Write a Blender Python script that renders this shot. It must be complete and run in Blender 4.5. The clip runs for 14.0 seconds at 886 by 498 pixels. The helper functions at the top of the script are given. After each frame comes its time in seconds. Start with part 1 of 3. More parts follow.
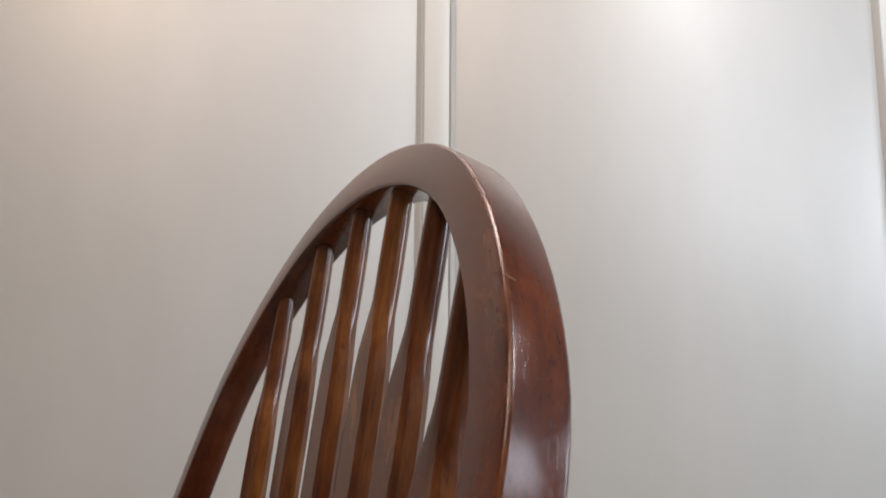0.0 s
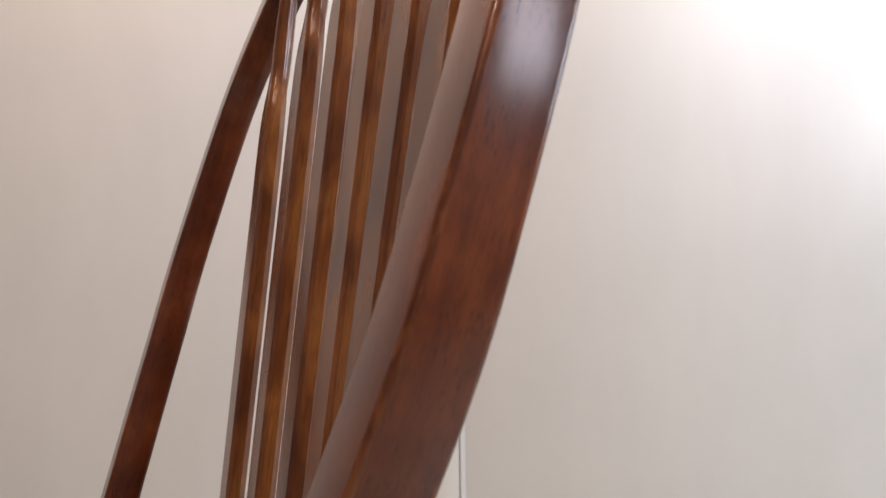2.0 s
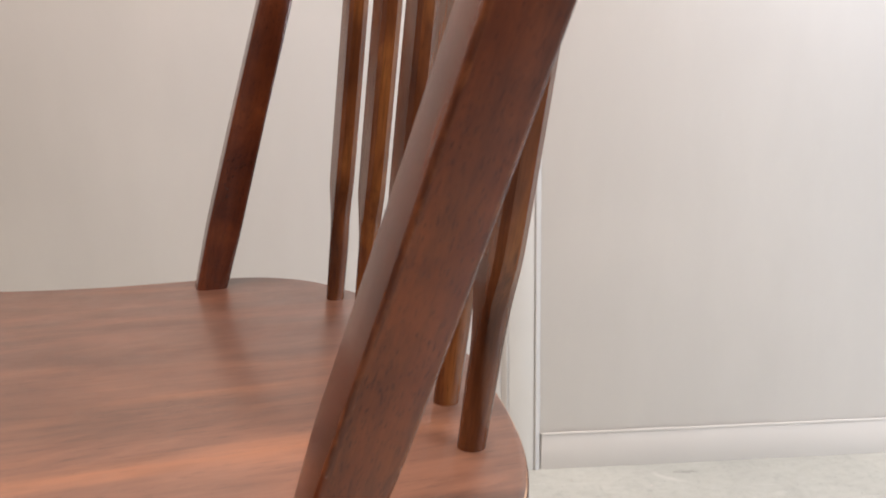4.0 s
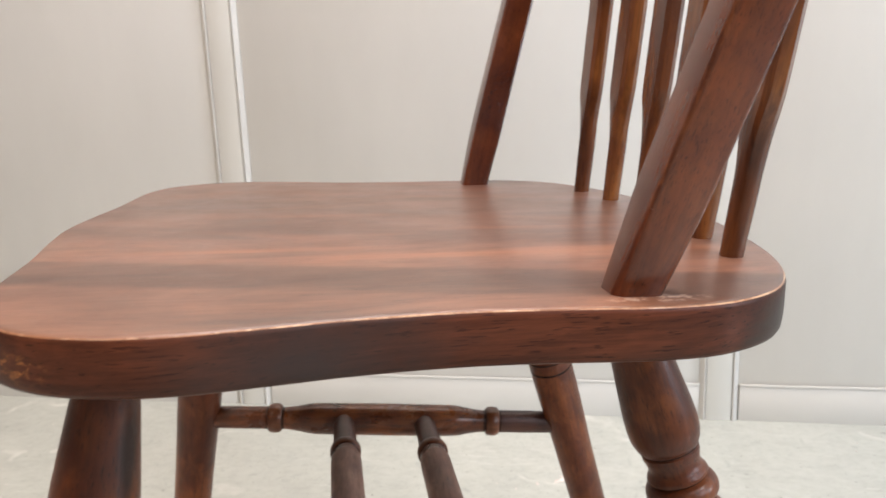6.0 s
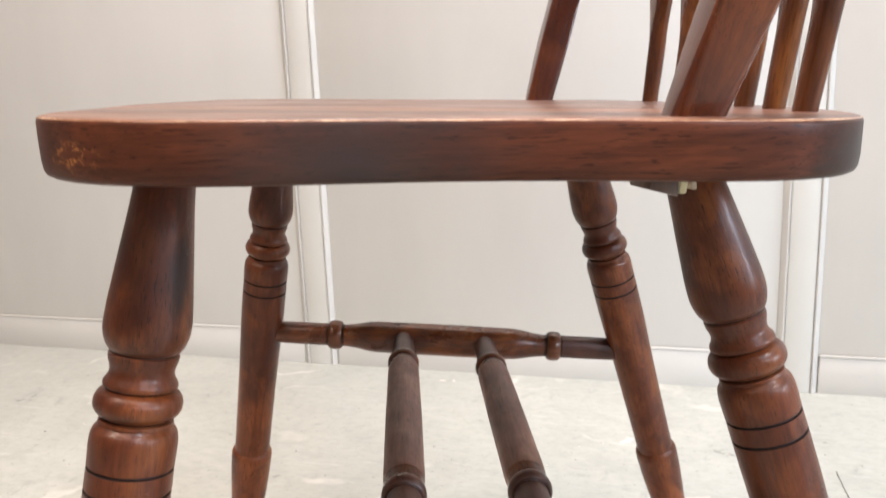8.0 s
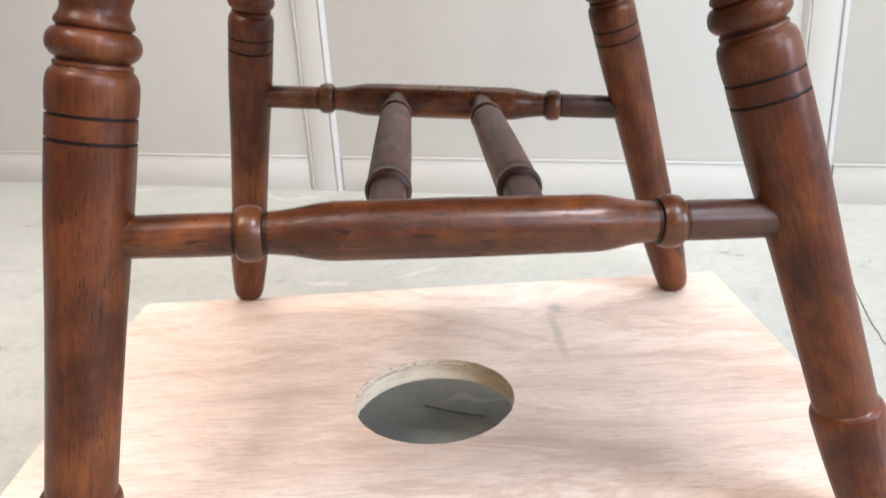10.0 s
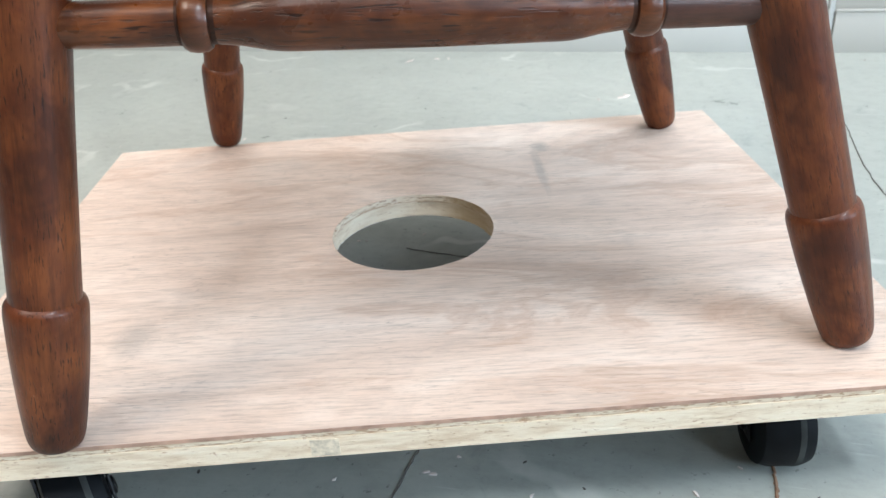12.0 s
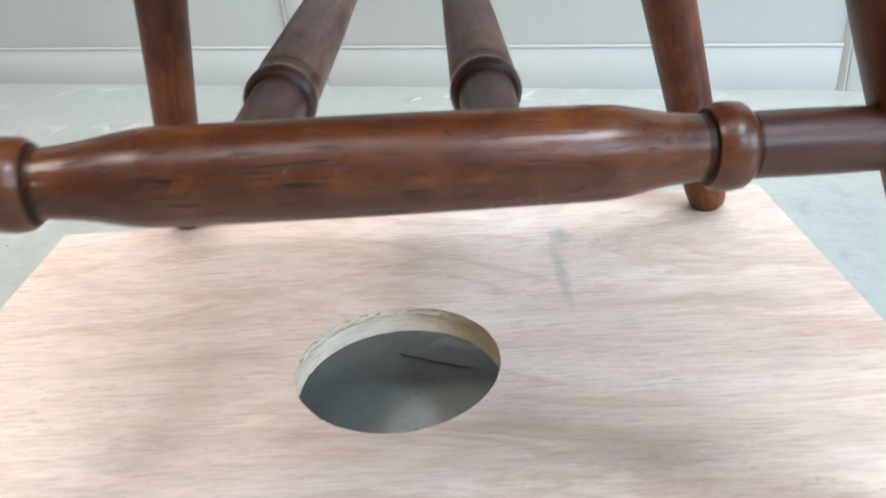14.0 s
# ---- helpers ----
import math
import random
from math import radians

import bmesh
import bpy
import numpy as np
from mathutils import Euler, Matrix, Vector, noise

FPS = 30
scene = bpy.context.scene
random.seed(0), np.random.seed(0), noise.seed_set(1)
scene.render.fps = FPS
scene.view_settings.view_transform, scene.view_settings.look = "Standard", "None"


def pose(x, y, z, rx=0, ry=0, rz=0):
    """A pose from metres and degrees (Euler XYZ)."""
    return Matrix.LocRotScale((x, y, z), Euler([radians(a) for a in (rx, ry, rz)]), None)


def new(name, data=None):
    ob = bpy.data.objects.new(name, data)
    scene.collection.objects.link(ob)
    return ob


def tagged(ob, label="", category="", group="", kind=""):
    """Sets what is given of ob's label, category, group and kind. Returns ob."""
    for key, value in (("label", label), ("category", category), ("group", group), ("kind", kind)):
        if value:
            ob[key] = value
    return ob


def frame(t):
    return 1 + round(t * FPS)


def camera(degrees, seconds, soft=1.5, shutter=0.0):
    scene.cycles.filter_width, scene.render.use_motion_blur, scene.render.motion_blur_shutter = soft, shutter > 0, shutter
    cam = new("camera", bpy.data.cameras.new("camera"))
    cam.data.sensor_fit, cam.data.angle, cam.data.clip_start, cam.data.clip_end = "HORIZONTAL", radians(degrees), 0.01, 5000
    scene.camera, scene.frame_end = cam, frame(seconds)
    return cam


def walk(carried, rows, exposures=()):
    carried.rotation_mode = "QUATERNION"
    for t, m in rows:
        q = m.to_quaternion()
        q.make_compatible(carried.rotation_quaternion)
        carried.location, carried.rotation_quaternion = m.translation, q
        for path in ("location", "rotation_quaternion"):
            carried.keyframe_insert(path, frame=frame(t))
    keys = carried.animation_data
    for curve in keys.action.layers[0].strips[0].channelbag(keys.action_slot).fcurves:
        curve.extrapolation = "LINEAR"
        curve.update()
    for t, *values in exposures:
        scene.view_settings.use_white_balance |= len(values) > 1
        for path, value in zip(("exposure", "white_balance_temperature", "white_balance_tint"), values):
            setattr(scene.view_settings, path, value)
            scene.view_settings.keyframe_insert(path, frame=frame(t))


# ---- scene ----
cam = camera(59.25, 14.0, soft=1.45, shutter=0.35)
cam.data.dof.use_dof, cam.data.dof.focus_distance, cam.data.dof.aperture_fstop = True, 0.41, 22.0
ROWS = [
    (0.0, 0.1108, -0.4444, 0.9422, 98.67, -1.07, -25.25),
    (0.5, 0.1291, -0.4263, 0.9391, 96.36, -0.70, -26.17),
    (1.0, 0.1226, -0.4331, 0.9054, 93.82, -0.10, -26.08),
    (1.5, 0.1173, -0.4270, 0.8581, 91.03, 0.65, -25.65),
    (2.0, 0.1135, -0.4259, 0.8130, 88.38, 0.14, -25.01),
    (2.5, 0.1019, -0.4205, 0.7736, 85.74, 0.30, -24.54),
    (3.0, 0.0942, -0.4228, 0.7414, 82.76, 0.45, -23.59),
    (3.5, 0.0826, -0.4242, 0.7118, 80.34, 0.44, -22.57),
    (4.0, 0.0727, -0.4246, 0.6828, 77.80, 0.43, -21.06),
    (6.5, -0.0254, -0.5366, 0.6158, 78.23, 1.32, -5.41),
    (7.0, -0.0215, -0.5386, 0.6038, 79.24, 1.12, -3.55),
    (7.5, -0.0180, -0.5346, 0.5745, 79.09, 1.21, -3.15),
    (8.0, -0.0105, -0.5317, 0.5424, 78.10, 1.48, -2.93),
    (8.5, -0.0083, -0.5347, 0.5117, 76.57, 1.63, -2.64),
    (9.0, -0.0067, -0.5367, 0.4821, 74.65, 2.03, -2.32),
    (11.5, 0.0175, -0.5467, 0.3854, 61.94, 3.30, -2.55),
    (12.0, 0.0183, -0.5472, 0.3829, 60.86, 3.52, -2.53),
    (12.5, 0.0191, -0.5450, 0.3812, 60.24, 3.66, -2.33),
    (13.0, 0.0158, -0.5305, 0.3921, 60.12, 3.44, -1.75),
    (13.5, 0.0179, -0.4675, 0.3918, 60.94, 4.02, -0.67),
    (14.0, 0.0424, -0.3891, 0.3892, 61.41, 4.15, -1.20),
]
EXPOSURES = [(0.0, -0.52, 7050, 20), (1.0, -0.25, 7100, 22), (2.0, 0.04, 7400, 26), (3.0, 0.16, 7550, 26), (4.0, 0.32, 7300, 25), (6.5, 0.65, 6950, 19), (9.0, 0.9, 6850, 22), (11.5, 0.54, 6100, 9), (13.4, 0.49, 5950, 8), (14.0, 0.6, 5850, 8)]
walk(cam, [(t, pose(x, y, z, rx, ry, rz)) for t, x, y, z, rx, ry, rz in ROWS], EXPOSURES)

# ---- room frame: the partition wall runs along d, from the post at WALL ----
WALL, WA = (0.6799, 0.7153), -0.2825
ROOM = pose(WALL[0], WALL[1], 0, 0, 0, math.degrees(WA))   # local x along the wall, local y behind it
ZB, SEAT = 0.0942, 0.43                                    # dolly top, seat height over it
ZS = ZB + SEAT

# ---- light ----
world = bpy.data.worlds.new("world")
scene.world = world
world.use_nodes = True
wn, wl = world.node_tree.nodes, world.node_tree.links
sky = wn.new("ShaderNodeTexSky")
sky.sky_type, sky.sun_disc, sky.sun_elevation, sky.sun_rotation = "NISHITA", False, radians(40), radians(150)
wn["Background"].inputs["Strength"].default_value = 0.1
wl.new(sky.outputs["Color"], wn["Background"].inputs["Color"])


def area(name, m, w, h, watts, colour):
    d = bpy.data.lights.new(name, "AREA")
    d.shape, d.size, d.size_y, d.energy, d.color = "RECTANGLE", w, h, watts, colour
    ob = new(name, d)
    ob.matrix_world = m
    return ob


area("window_light", ROOM @ pose(3.0, -3.5, 2.4, 90, 0, 0), 2.0, 1.1, 84, (0.7, 0.85, 1.0))
area("window_light", ROOM @ pose(4.58, -1.7, 1.8, 0, 90, 0), 1.3, 1.1, 86, (0.7, 0.85, 1.0))
area("ceiling_lamp_light", ROOM @ pose(-1.5, -2.15, 3.06), 0.6, 1.25, 46, (1.0, 0.85, 0.71))
area("ceiling_lamp_light", ROOM @ pose(-0.2, -2.15, 3.06), 0.6, 1.25, 13, (1.0, 0.9, 0.82))
area("ceiling_lamp_light", ROOM @ pose(1.37, -1.85, 3.06), 0.34, 0.8, 52, (0.84, 0.93, 1.0))
area("ceiling_lamp_light", ROOM @ pose(-0.45, -0.45, 3.06, 0, 0, 90), 0.5, 1.25, 40, (1.0, 0.93, 0.88))


# ---- materials ----
class Nodes:
    """A small builder for node materials."""

    def __init__(self, name, rough=0.5, metal=0.0, coat=0.0):
        self.mat = bpy.data.materials.new(name)
        self.mat.use_nodes = True
        self.t = self.mat.node_tree
        self.p = self.t.nodes["Principled BSDF"]
        self.p.inputs["Roughness"].default_value = rough
        self.p.inputs["Metallic"].default_value = metal
        self.p.inputs["Coat Weight"].default_value = coat
        self.p.inputs["Coat Roughness"].default_value = 0.15
        self.coord = self.t.nodes.new("ShaderNodeTexCoord")

    def put(self, kind, **inputs):
        n = self.t.nodes.new(kind)
        for k, v in inputs.items():
            self.set(n.inputs[k.replace("_", " ")], v)
        return n

    def set(self, socket, v):
        if isinstance(v, bpy.types.NodeSocket):
            self.t.links.new(v, socket)
        else:
            socket.default_value = v

    def place(self, scale, space="Object", loc=(0, 0, 0)):
        return self.put("ShaderNodeMapping", Vector=self.coord.outputs[space], Scale=scale, Location=loc).outputs[0]

    def noise(self, vec, scale=1.0, detail=4.0, rough=0.55, distortion=0.0):
        n = self.put("ShaderNodeTexNoise", Vector=vec, Scale=scale, Detail=detail, Roughness=rough, Distortion=distortion)
        return n.outputs[0]

    def ramp(self, fac, stops):
        n = self.t.nodes.new("ShaderNodeValToRGB")
        self.t.links.new(fac, n.inputs[0])
        e = n.color_ramp.elements
        while len(e) < len(stops):
            e.new(0.5)
        for el, (pos, c) in zip(e, stops):
            el.position = pos
            el.color = (*c, 1) if isinstance(c, tuple) else (c, c, c, 1)
        return n.outputs[0]

    def mix(self, fac, a, b, blend="MIX"):
        n = self.t.nodes.new("ShaderNodeMix")
        n.data_type, n.blend_type = "RGBA", blend
        for s, v in ((n.inputs[0], fac), (n.inputs[6], a), (n.inputs[7], b)):
            if isinstance(v, tuple):
                v = (*v, 1)
            self.set(s, v)
        return n.outputs[2]

    def math(self, op, a, b=0.0):
        n = self.t.nodes.new("ShaderNodeMath")
        n.operation = op
        self.set(n.inputs[0], a), self.set(n.inputs[1], b)
        return n.outputs[0]

    def bump(self, height, strength=0.2, dist=0.001):
        n = self.put("ShaderNodeBump", Height=height, Strength=strength, Distance=dist)
        self.t.links.new(n.outputs[0], self.p.inputs["Normal"])

    def done(self, colour=None, rough=None):
        if colour is not None:
            self.set(self.p.inputs["Base Color"], (*colour, 1) if isinstance(colour, tuple) else colour)
        if rough is not None:
            self.set(self.p.inputs["Roughness"], rough)
        return self.mat


def stain(n, centre, size, soft=0.5):
    """A mask round a place in object coordinates: 1 inside, fading to 0 at its uneven rim."""
    off = n.put("ShaderNodeMapping", Vector=n.coord.outputs["Object"], Location=tuple(-c / q for c, q in zip(centre, size)), Scale=tuple(1 / q for q in size)).outputs[0]
    r = n.t.nodes.new("ShaderNodeVectorMath")
    r.operation = "LENGTH"
    n.t.links.new(off, r.inputs[0])
    ragged = n.math("ADD", r.outputs["Value"], n.math("MULTIPLY", n.math("SUBTRACT", n.noise(off, 2.5, 5.0, 0.65), 0.5), 0.9))
    return n.ramp(ragged, [(1 - soft, 1.0), (1.0, 0.0)])


def wood(name, axis, dark, mid, light, space="Object", gloss=0.3, coat=0.06, spec=0.35, knot=None, pore=0.5, relief=0.1, worn=None, pits=(760, 75), blot=0.45, scuffs=0.3, scratch=None, amber=0.0, mottle=0.6):
    """Stained wood, grain along the axis ("x" or "z"): broad figure, blotches, fine streaks and short open pores."""
    n = Nodes(name, gloss, 0, coat)
    n.p.inputs["Specular IOR Level"].default_value = spec
    rnd = n.put("ShaderNodeObjectInfo").outputs["Random"]
    shift = n.put("ShaderNodeCombineXYZ", X=n.math("MULTIPLY", rnd, 7.0), Y=n.math("MULTIPLY", rnd, 3.0), Z=rnd).outputs[0]
    add = n.t.nodes.new("ShaderNodeVectorMath")
    add.operation = "ADD"
    n.t.links.new(n.coord.outputs[space], add.inputs[0])
    n.t.links.new(shift, add.inputs[1])
    base = add.outputs[0]

    def grain(across, length):
        return n.put("ShaderNodeMapping", Vector=base, Scale=(length, across, across) if axis == "x" else (across, across, length)).outputs[0]

    broad = n.noise(grain(30, 15), 1.0, 3.0, 0.5, 0.9)
    blotch = n.noise(grain(46, 30), 1.0, 4.0, 0.65, 0.6)
    fig = n.math("ADD", n.math("MULTIPLY", broad, 1 - blot), n.math("MULTIPLY", blotch, blot))
    c = n.ramp(fig, [(0.27, dark), (0.48, mid), (0.7, light)])
    fine = n.noise(grain(420, 34), 1.0, 5.0, 0.7)
    c = n.mix(1.0, c, n.ramp(fine, [(0.35, 0.74), (0.52, 1.0), (0.68, 1.18)]), "MULTIPLY")
    c = n.mix(mottle, c, n.ramp(n.noise(base, 15.0, 3.0, 0.55), [(0.34, (0.62, 0.58, 0.58)), (0.5, (1.0, 1.0, 1.0)), (0.66, (1.42, 1.5, 1.4))]), "MULTIPLY")
    if amber:   # patches where the stain took thinly
        thin = n.ramp(n.noise(grain(24, 17), 1.0, 4.0, 0.6, 0.4), [(0.5, 0.0), (0.66, 1.0)])
        c = n.mix(n.math("MULTIPLY", n.math("MULTIPLY", thin, n.ramp(fine, [(0.36, 0.35), (0.55, 1.0)])), amber), c, (0.225, 0.066, 0.0175))
    pores = n.ramp(n.noise(grain(*pits), 1.0, 2.0, 0.5), [(0.325, 0.18), (0.4, 1.0)])
    dense = n.ramp(n.noise(base, 26.0, 3.0, 0.6), [(0.4, 0.3), (0.58, 1.0)])
    c = n.mix(n.math("MULTIPLY", dense, pore), c, pores, "MULTIPLY")
    n.bump(n.math("ADD", n.math("MULTIPLY", fine, 0.5), pores), relief, 0.0005)
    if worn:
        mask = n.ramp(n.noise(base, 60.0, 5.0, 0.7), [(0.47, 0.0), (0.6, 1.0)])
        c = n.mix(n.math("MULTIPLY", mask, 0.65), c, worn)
    if knot:
        c = n.mix(n.math("MULTIPLY", stain(n, knot, (0.0072, 0.0072, 0.027), 0.55), 0.9), c, (0.014, 0.006, 0.004))
    wear = n.noise(base, 45.0, 4.0, 0.6)
    scuff = n.ramp(n.noise(base, 170.0, 3.0, 0.6), [(0.73, 0.0), (0.8, 1.0)])
    c = n.mix(n.math("MULTIPLY", scuff, scuffs), c, (0.36, 0.24, 0.17))
    if scratch:
        c = n.mix(n.math("MULTIPLY", stain(n, scratch, (0.013, 0.013, 0.0016), 0.7), 0.7), c, (0.2, 0.065, 0.018))
    return n.done(c, n.ramp(wear, [(0.3, gloss - 0.02), (0.7, gloss + 0.01 + 0.27 * scuffs)]))


DARK, MID, LIGHT = (0.032, 0.0064, 0.0024), (0.078, 0.0182, 0.0056), (0.152, 0.044, 0.0116)
TURNED = dict(gloss=0.34, spec=0.28, pore=0.85, relief=0.25, pits=(1150, 135), amber=0.58, mottle=0.75)
wood_turned = wood("turned_wood", "z", DARK, MID, LIGHT, **TURNED)
wood_rail = wood("open_grained_turned_wood", "z", (0.026, 0.0062, 0.0026), (0.066, 0.0175, 0.0058), (0.14, 0.043, 0.012), gloss=0.26, spec=0.36, pore=1.0, relief=0.4, pits=(700, 70), blot=0.6, amber=0.65)
wood_cross = wood("dusty_turned_wood", "z", (0.092, 0.04, 0.026), (0.172, 0.08, 0.053), (0.25, 0.13, 0.09), gloss=0.5, spec=0.4)
wood_bow = wood("bow_wood", "x", (0.046, 0.0096, 0.0034), (0.082, 0.0182, 0.0058), (0.125, 0.032, 0.0096), "UV", 0.2, 0.12, 0.4, pore=0.8, relief=0.1, pits=(3000, 330), scuffs=0.0)
wood_spindle = wood("spindle_wood", "z", (0.042, 0.0112, 0.0038), (0.1, 0.03, 0.009), (0.175, 0.062, 0.0165), gloss=0.2, coat=0.1, spec=0.4, pore=0.4, relief=0.04, blot=0.1, scuffs=0.0, mottle=0.15)
grimy = wood("grimy_groove_wood", "z", (0.012, 0.004, 0.002), (0.026, 0.008, 0.0035), (0.05, 0.016, 0.006), gloss=0.45, spec=0.2)
wood_bead = wood("worn_bead_wood", "z", (0.04, 0.01, 0.0034), (0.08, 0.0225, 0.007), (0.13, 0.041, 0.012), gloss=0.3, spec=0.4, pore=0.6, amber=0.4)
wood_peg = wood("dark_peg_wood", "z", (0.026, 0.0082, 0.0052), (0.05, 0.0165, 0.0098), (0.08, 0.029, 0.0165), gloss=0.4, spec=0.4, pore=0.7, relief=0.2)
# seat's upper edge: wear, with its thin pale highlight painted into the colour
worn_lit_edge = wood("worn_highlight_edge_wood", "x", (0.08, 0.028, 0.012), (0.2, 0.085, 0.038), (0.3, 0.14, 0.065), gloss=0.3, worn=(0.5, 0.33, 0.2))
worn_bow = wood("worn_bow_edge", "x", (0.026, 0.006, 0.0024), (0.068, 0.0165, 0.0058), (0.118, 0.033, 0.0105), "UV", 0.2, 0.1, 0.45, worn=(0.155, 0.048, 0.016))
burnt = wood("burnt_groove_wood", "z", (0.01, 0.005, 0.004), (0.016, 0.007, 0.005), (0.03, 0.012, 0.008), gloss=0.5, coat=0.0)


def seat_wood(name, shaded_edge):
    """The seat's planks; the edge is a darker, duller copy of the face, its shade put into the colour."""
    n = Nodes(name, 0.42, 0, 0.04 if shaded_edge else 0.4)
    n.p.inputs["Specular IOR Level"].default_value = 0.14 if shaded_edge else 0.5
    n.p.inputs["Coat Roughness"].default_value = 0.27
    sep = n.put("ShaderNodeSeparateXYZ", Vector=n.coord.outputs["Object"])
    skew = n.math("ADD", sep.outputs[1], n.math("MULTIPLY", sep.outputs[0], 0.2))
    wob = n.math("MULTIPLY", n.math("SUBTRACT", n.noise(n.place((5, 30, 5)), 1.0, 3.0), 0.5), 0.006)
    tone = n.ramp(n.math("ADD", n.math("ADD", skew, wob), 0.5), [(0.25, 1.1), (0.317, 1.14), (0.323, 0.62), (0.366, 0.68), (0.372, 1.3), (0.425, 1.22), (0.45, 0.9), (0.53, 1.0), (0.537, 0.84), (0.62, 0.94), (0.627, 1.12), (0.75, 0.88)])
    broad = n.noise(n.place((5.5, 17, 17)), 1.0, 5.0, 0.6, 1.6)
    c = n.ramp(broad, [(0.3, (0.072, 0.0305, 0.0175)), (0.5, (0.112, 0.047, 0.0265)), (0.7, (0.162, 0.07, 0.039))])
    c = n.mix(1.0, c, tone, "MULTIPLY")
    fine = n.noise(n.place((13, 300, 300)), 1.0, 5.0, 0.65)
    c = n.mix(1.0, c, n.ramp(fine, [(0.33, 0.8), (0.52, 1.0), (0.7, 1.1)]), "MULTIPLY")
    pores = n.ramp(n.noise(n.place((70, 900, 900)), 1.0, 2.0), [(0.32, 0.3), (0.39, 1.0)])
    c = n.mix(0.85 if shaded_edge else 0.5, c, pores, "MULTIPLY")
    if shaded_edge:
        # shade of the seat's side multiplied into the colour
        c = n.mix(1.0, c, (0.47, 0.31, 0.25), "MULTIPLY")
        c = n.mix(1.0, c, n.ramp(n.noise(n.place((22, 200, 420)), 1.0, 5.0, 0.7), [(0.35, 0.72), (0.5, 1.0), (0.66, 1.28)]), "MULTIPLY")
    if not shaded_edge:   # thinly stained streaks along the grain
        thin = n.ramp(n.noise(n.place((7, 120, 60), loc=(2, 0, 0)), 1.0, 5.0, 0.65, 0.4), [(0.4, 0.25), (0.58, 1.0)])
        for centre, size, k in (((0.07, -0.105, 0.525), (0.13, 0.0125, 0.05), 0.62), ((-0.06, -0.085, 0.525), (0.1, 0.008, 0.05), 0.5), ((0.1, -0.03, 0.525), (0.09, 0.006, 0.05), 0.3), ((-0.02, 0.03, 0.525), (0.12, 0.007, 0.05), 0.3)):
            c = n.mix(n.math("MULTIPLY", n.math("MULTIPLY", stain(n, centre, size, 0.75), thin), k), c, (0.275, 0.105, 0.042))
    # dark reflections painted on the side in two patches, an orange knock there, a scuffed pale ring by the bow's foot
    side_reflection = stain(n, (-0.03, -0.225, 0.51), (0.075, 0.03, 0.05), 0.9)
    c = n.mix(n.math("MULTIPLY", side_reflection, 0.85), c, (0.03, 0.023, 0.021))
    back_reflection = stain(n, (0.205, -0.185, 0.508), (0.055, 0.05, 0.019), 0.6)
    c = n.mix(n.math("MULTIPLY", back_reflection, 0.85), c, (0.03, 0.022, 0.018))
    knock = n.math("MULTIPLY", stain(n, (-0.14, -0.218, 0.5185), (0.016, 0.02, 0.007), 0.7), n.ramp(n.noise(n.place((160, 160, 300)), 1.0, 4.0, 0.7), [(0.5, 0.0), (0.6, 1.0)]))
    c = n.mix(knock, c, (0.33, 0.13, 0.04))
    scuff = n.math("MULTIPLY", stain(n, (0.122, -0.207, 0.5262), (0.03, 0.007, 0.02), 0.6), n.ramp(n.noise(n.place((220, 220, 220)), 1.0, 4.0, 0.7), [(0.5, 0.0), (0.58, 1.0)]))
    c = n.mix(n.math("MULTIPLY", scuff, 0.6), c, (0.5, 0.36, 0.28))
    n.bump(n.math("ADD", n.math("MULTIPLY", fine, 0.5), pores), 0.1, 0.0005)
    return n.done(c, n.ramp(n.noise(n.place((14, 14, 14)), 1.0, 4.0), [(0.3, 0.36), (0.7, 0.5)]))


def panel_material():
    """Satin-painted steel sheet: soft, blurred reflections of the windows and lamps."""
    n = Nodes("panel_satin_steel", 0.4, 0.3, 0.16)
    n.p.inputs["Coat Roughness"].default_value = 0.33
    a = n.noise(n.place((1.5, 1.5, 1.5)), 1.0, 2.0)
    c = n.ramp(a, [(0.3, (0.574, 0.572, 0.541)), (0.7, (0.614, 0.612, 0.58))])
    c = n.mix(1.0, c, n.ramp(n.noise(n.place((9, 9, 3.0)), 1.0, 4.0, 0.6), [(0.3, 0.975), (0.7, 1.02)]), "MULTIPLY")
    n.bump(n.noise(n.place((300, 300, 300)), 1.0, 2.0), 0.04, 0.0005)
    return n.done(c, n.ramp(n.noise(n.place((4.0, 4.0, 2.0), loc=(3, 0, 1)), 1.0, 3.0), [(0.3, 0.45), (0.7, 0.53)]))


def aluminium(name, metal, tone):
    n = Nodes(name, 0.5, metal)
    n.p.inputs["Specular IOR Level"].default_value = 0.35
    c = n.ramp(n.noise(n.place((2.5, 2.5, 2.5)), 1.0, 3.0), [(0.3, (tone, tone * 1.005, tone * 0.945)), (0.7, (tone * 1.07, tone * 1.075, tone * 1.012))])
    n.bump(n.noise(n.place((240, 240, 30)), 1.0, 3.0), 0.03, 0.0005)
    return n.done(c)


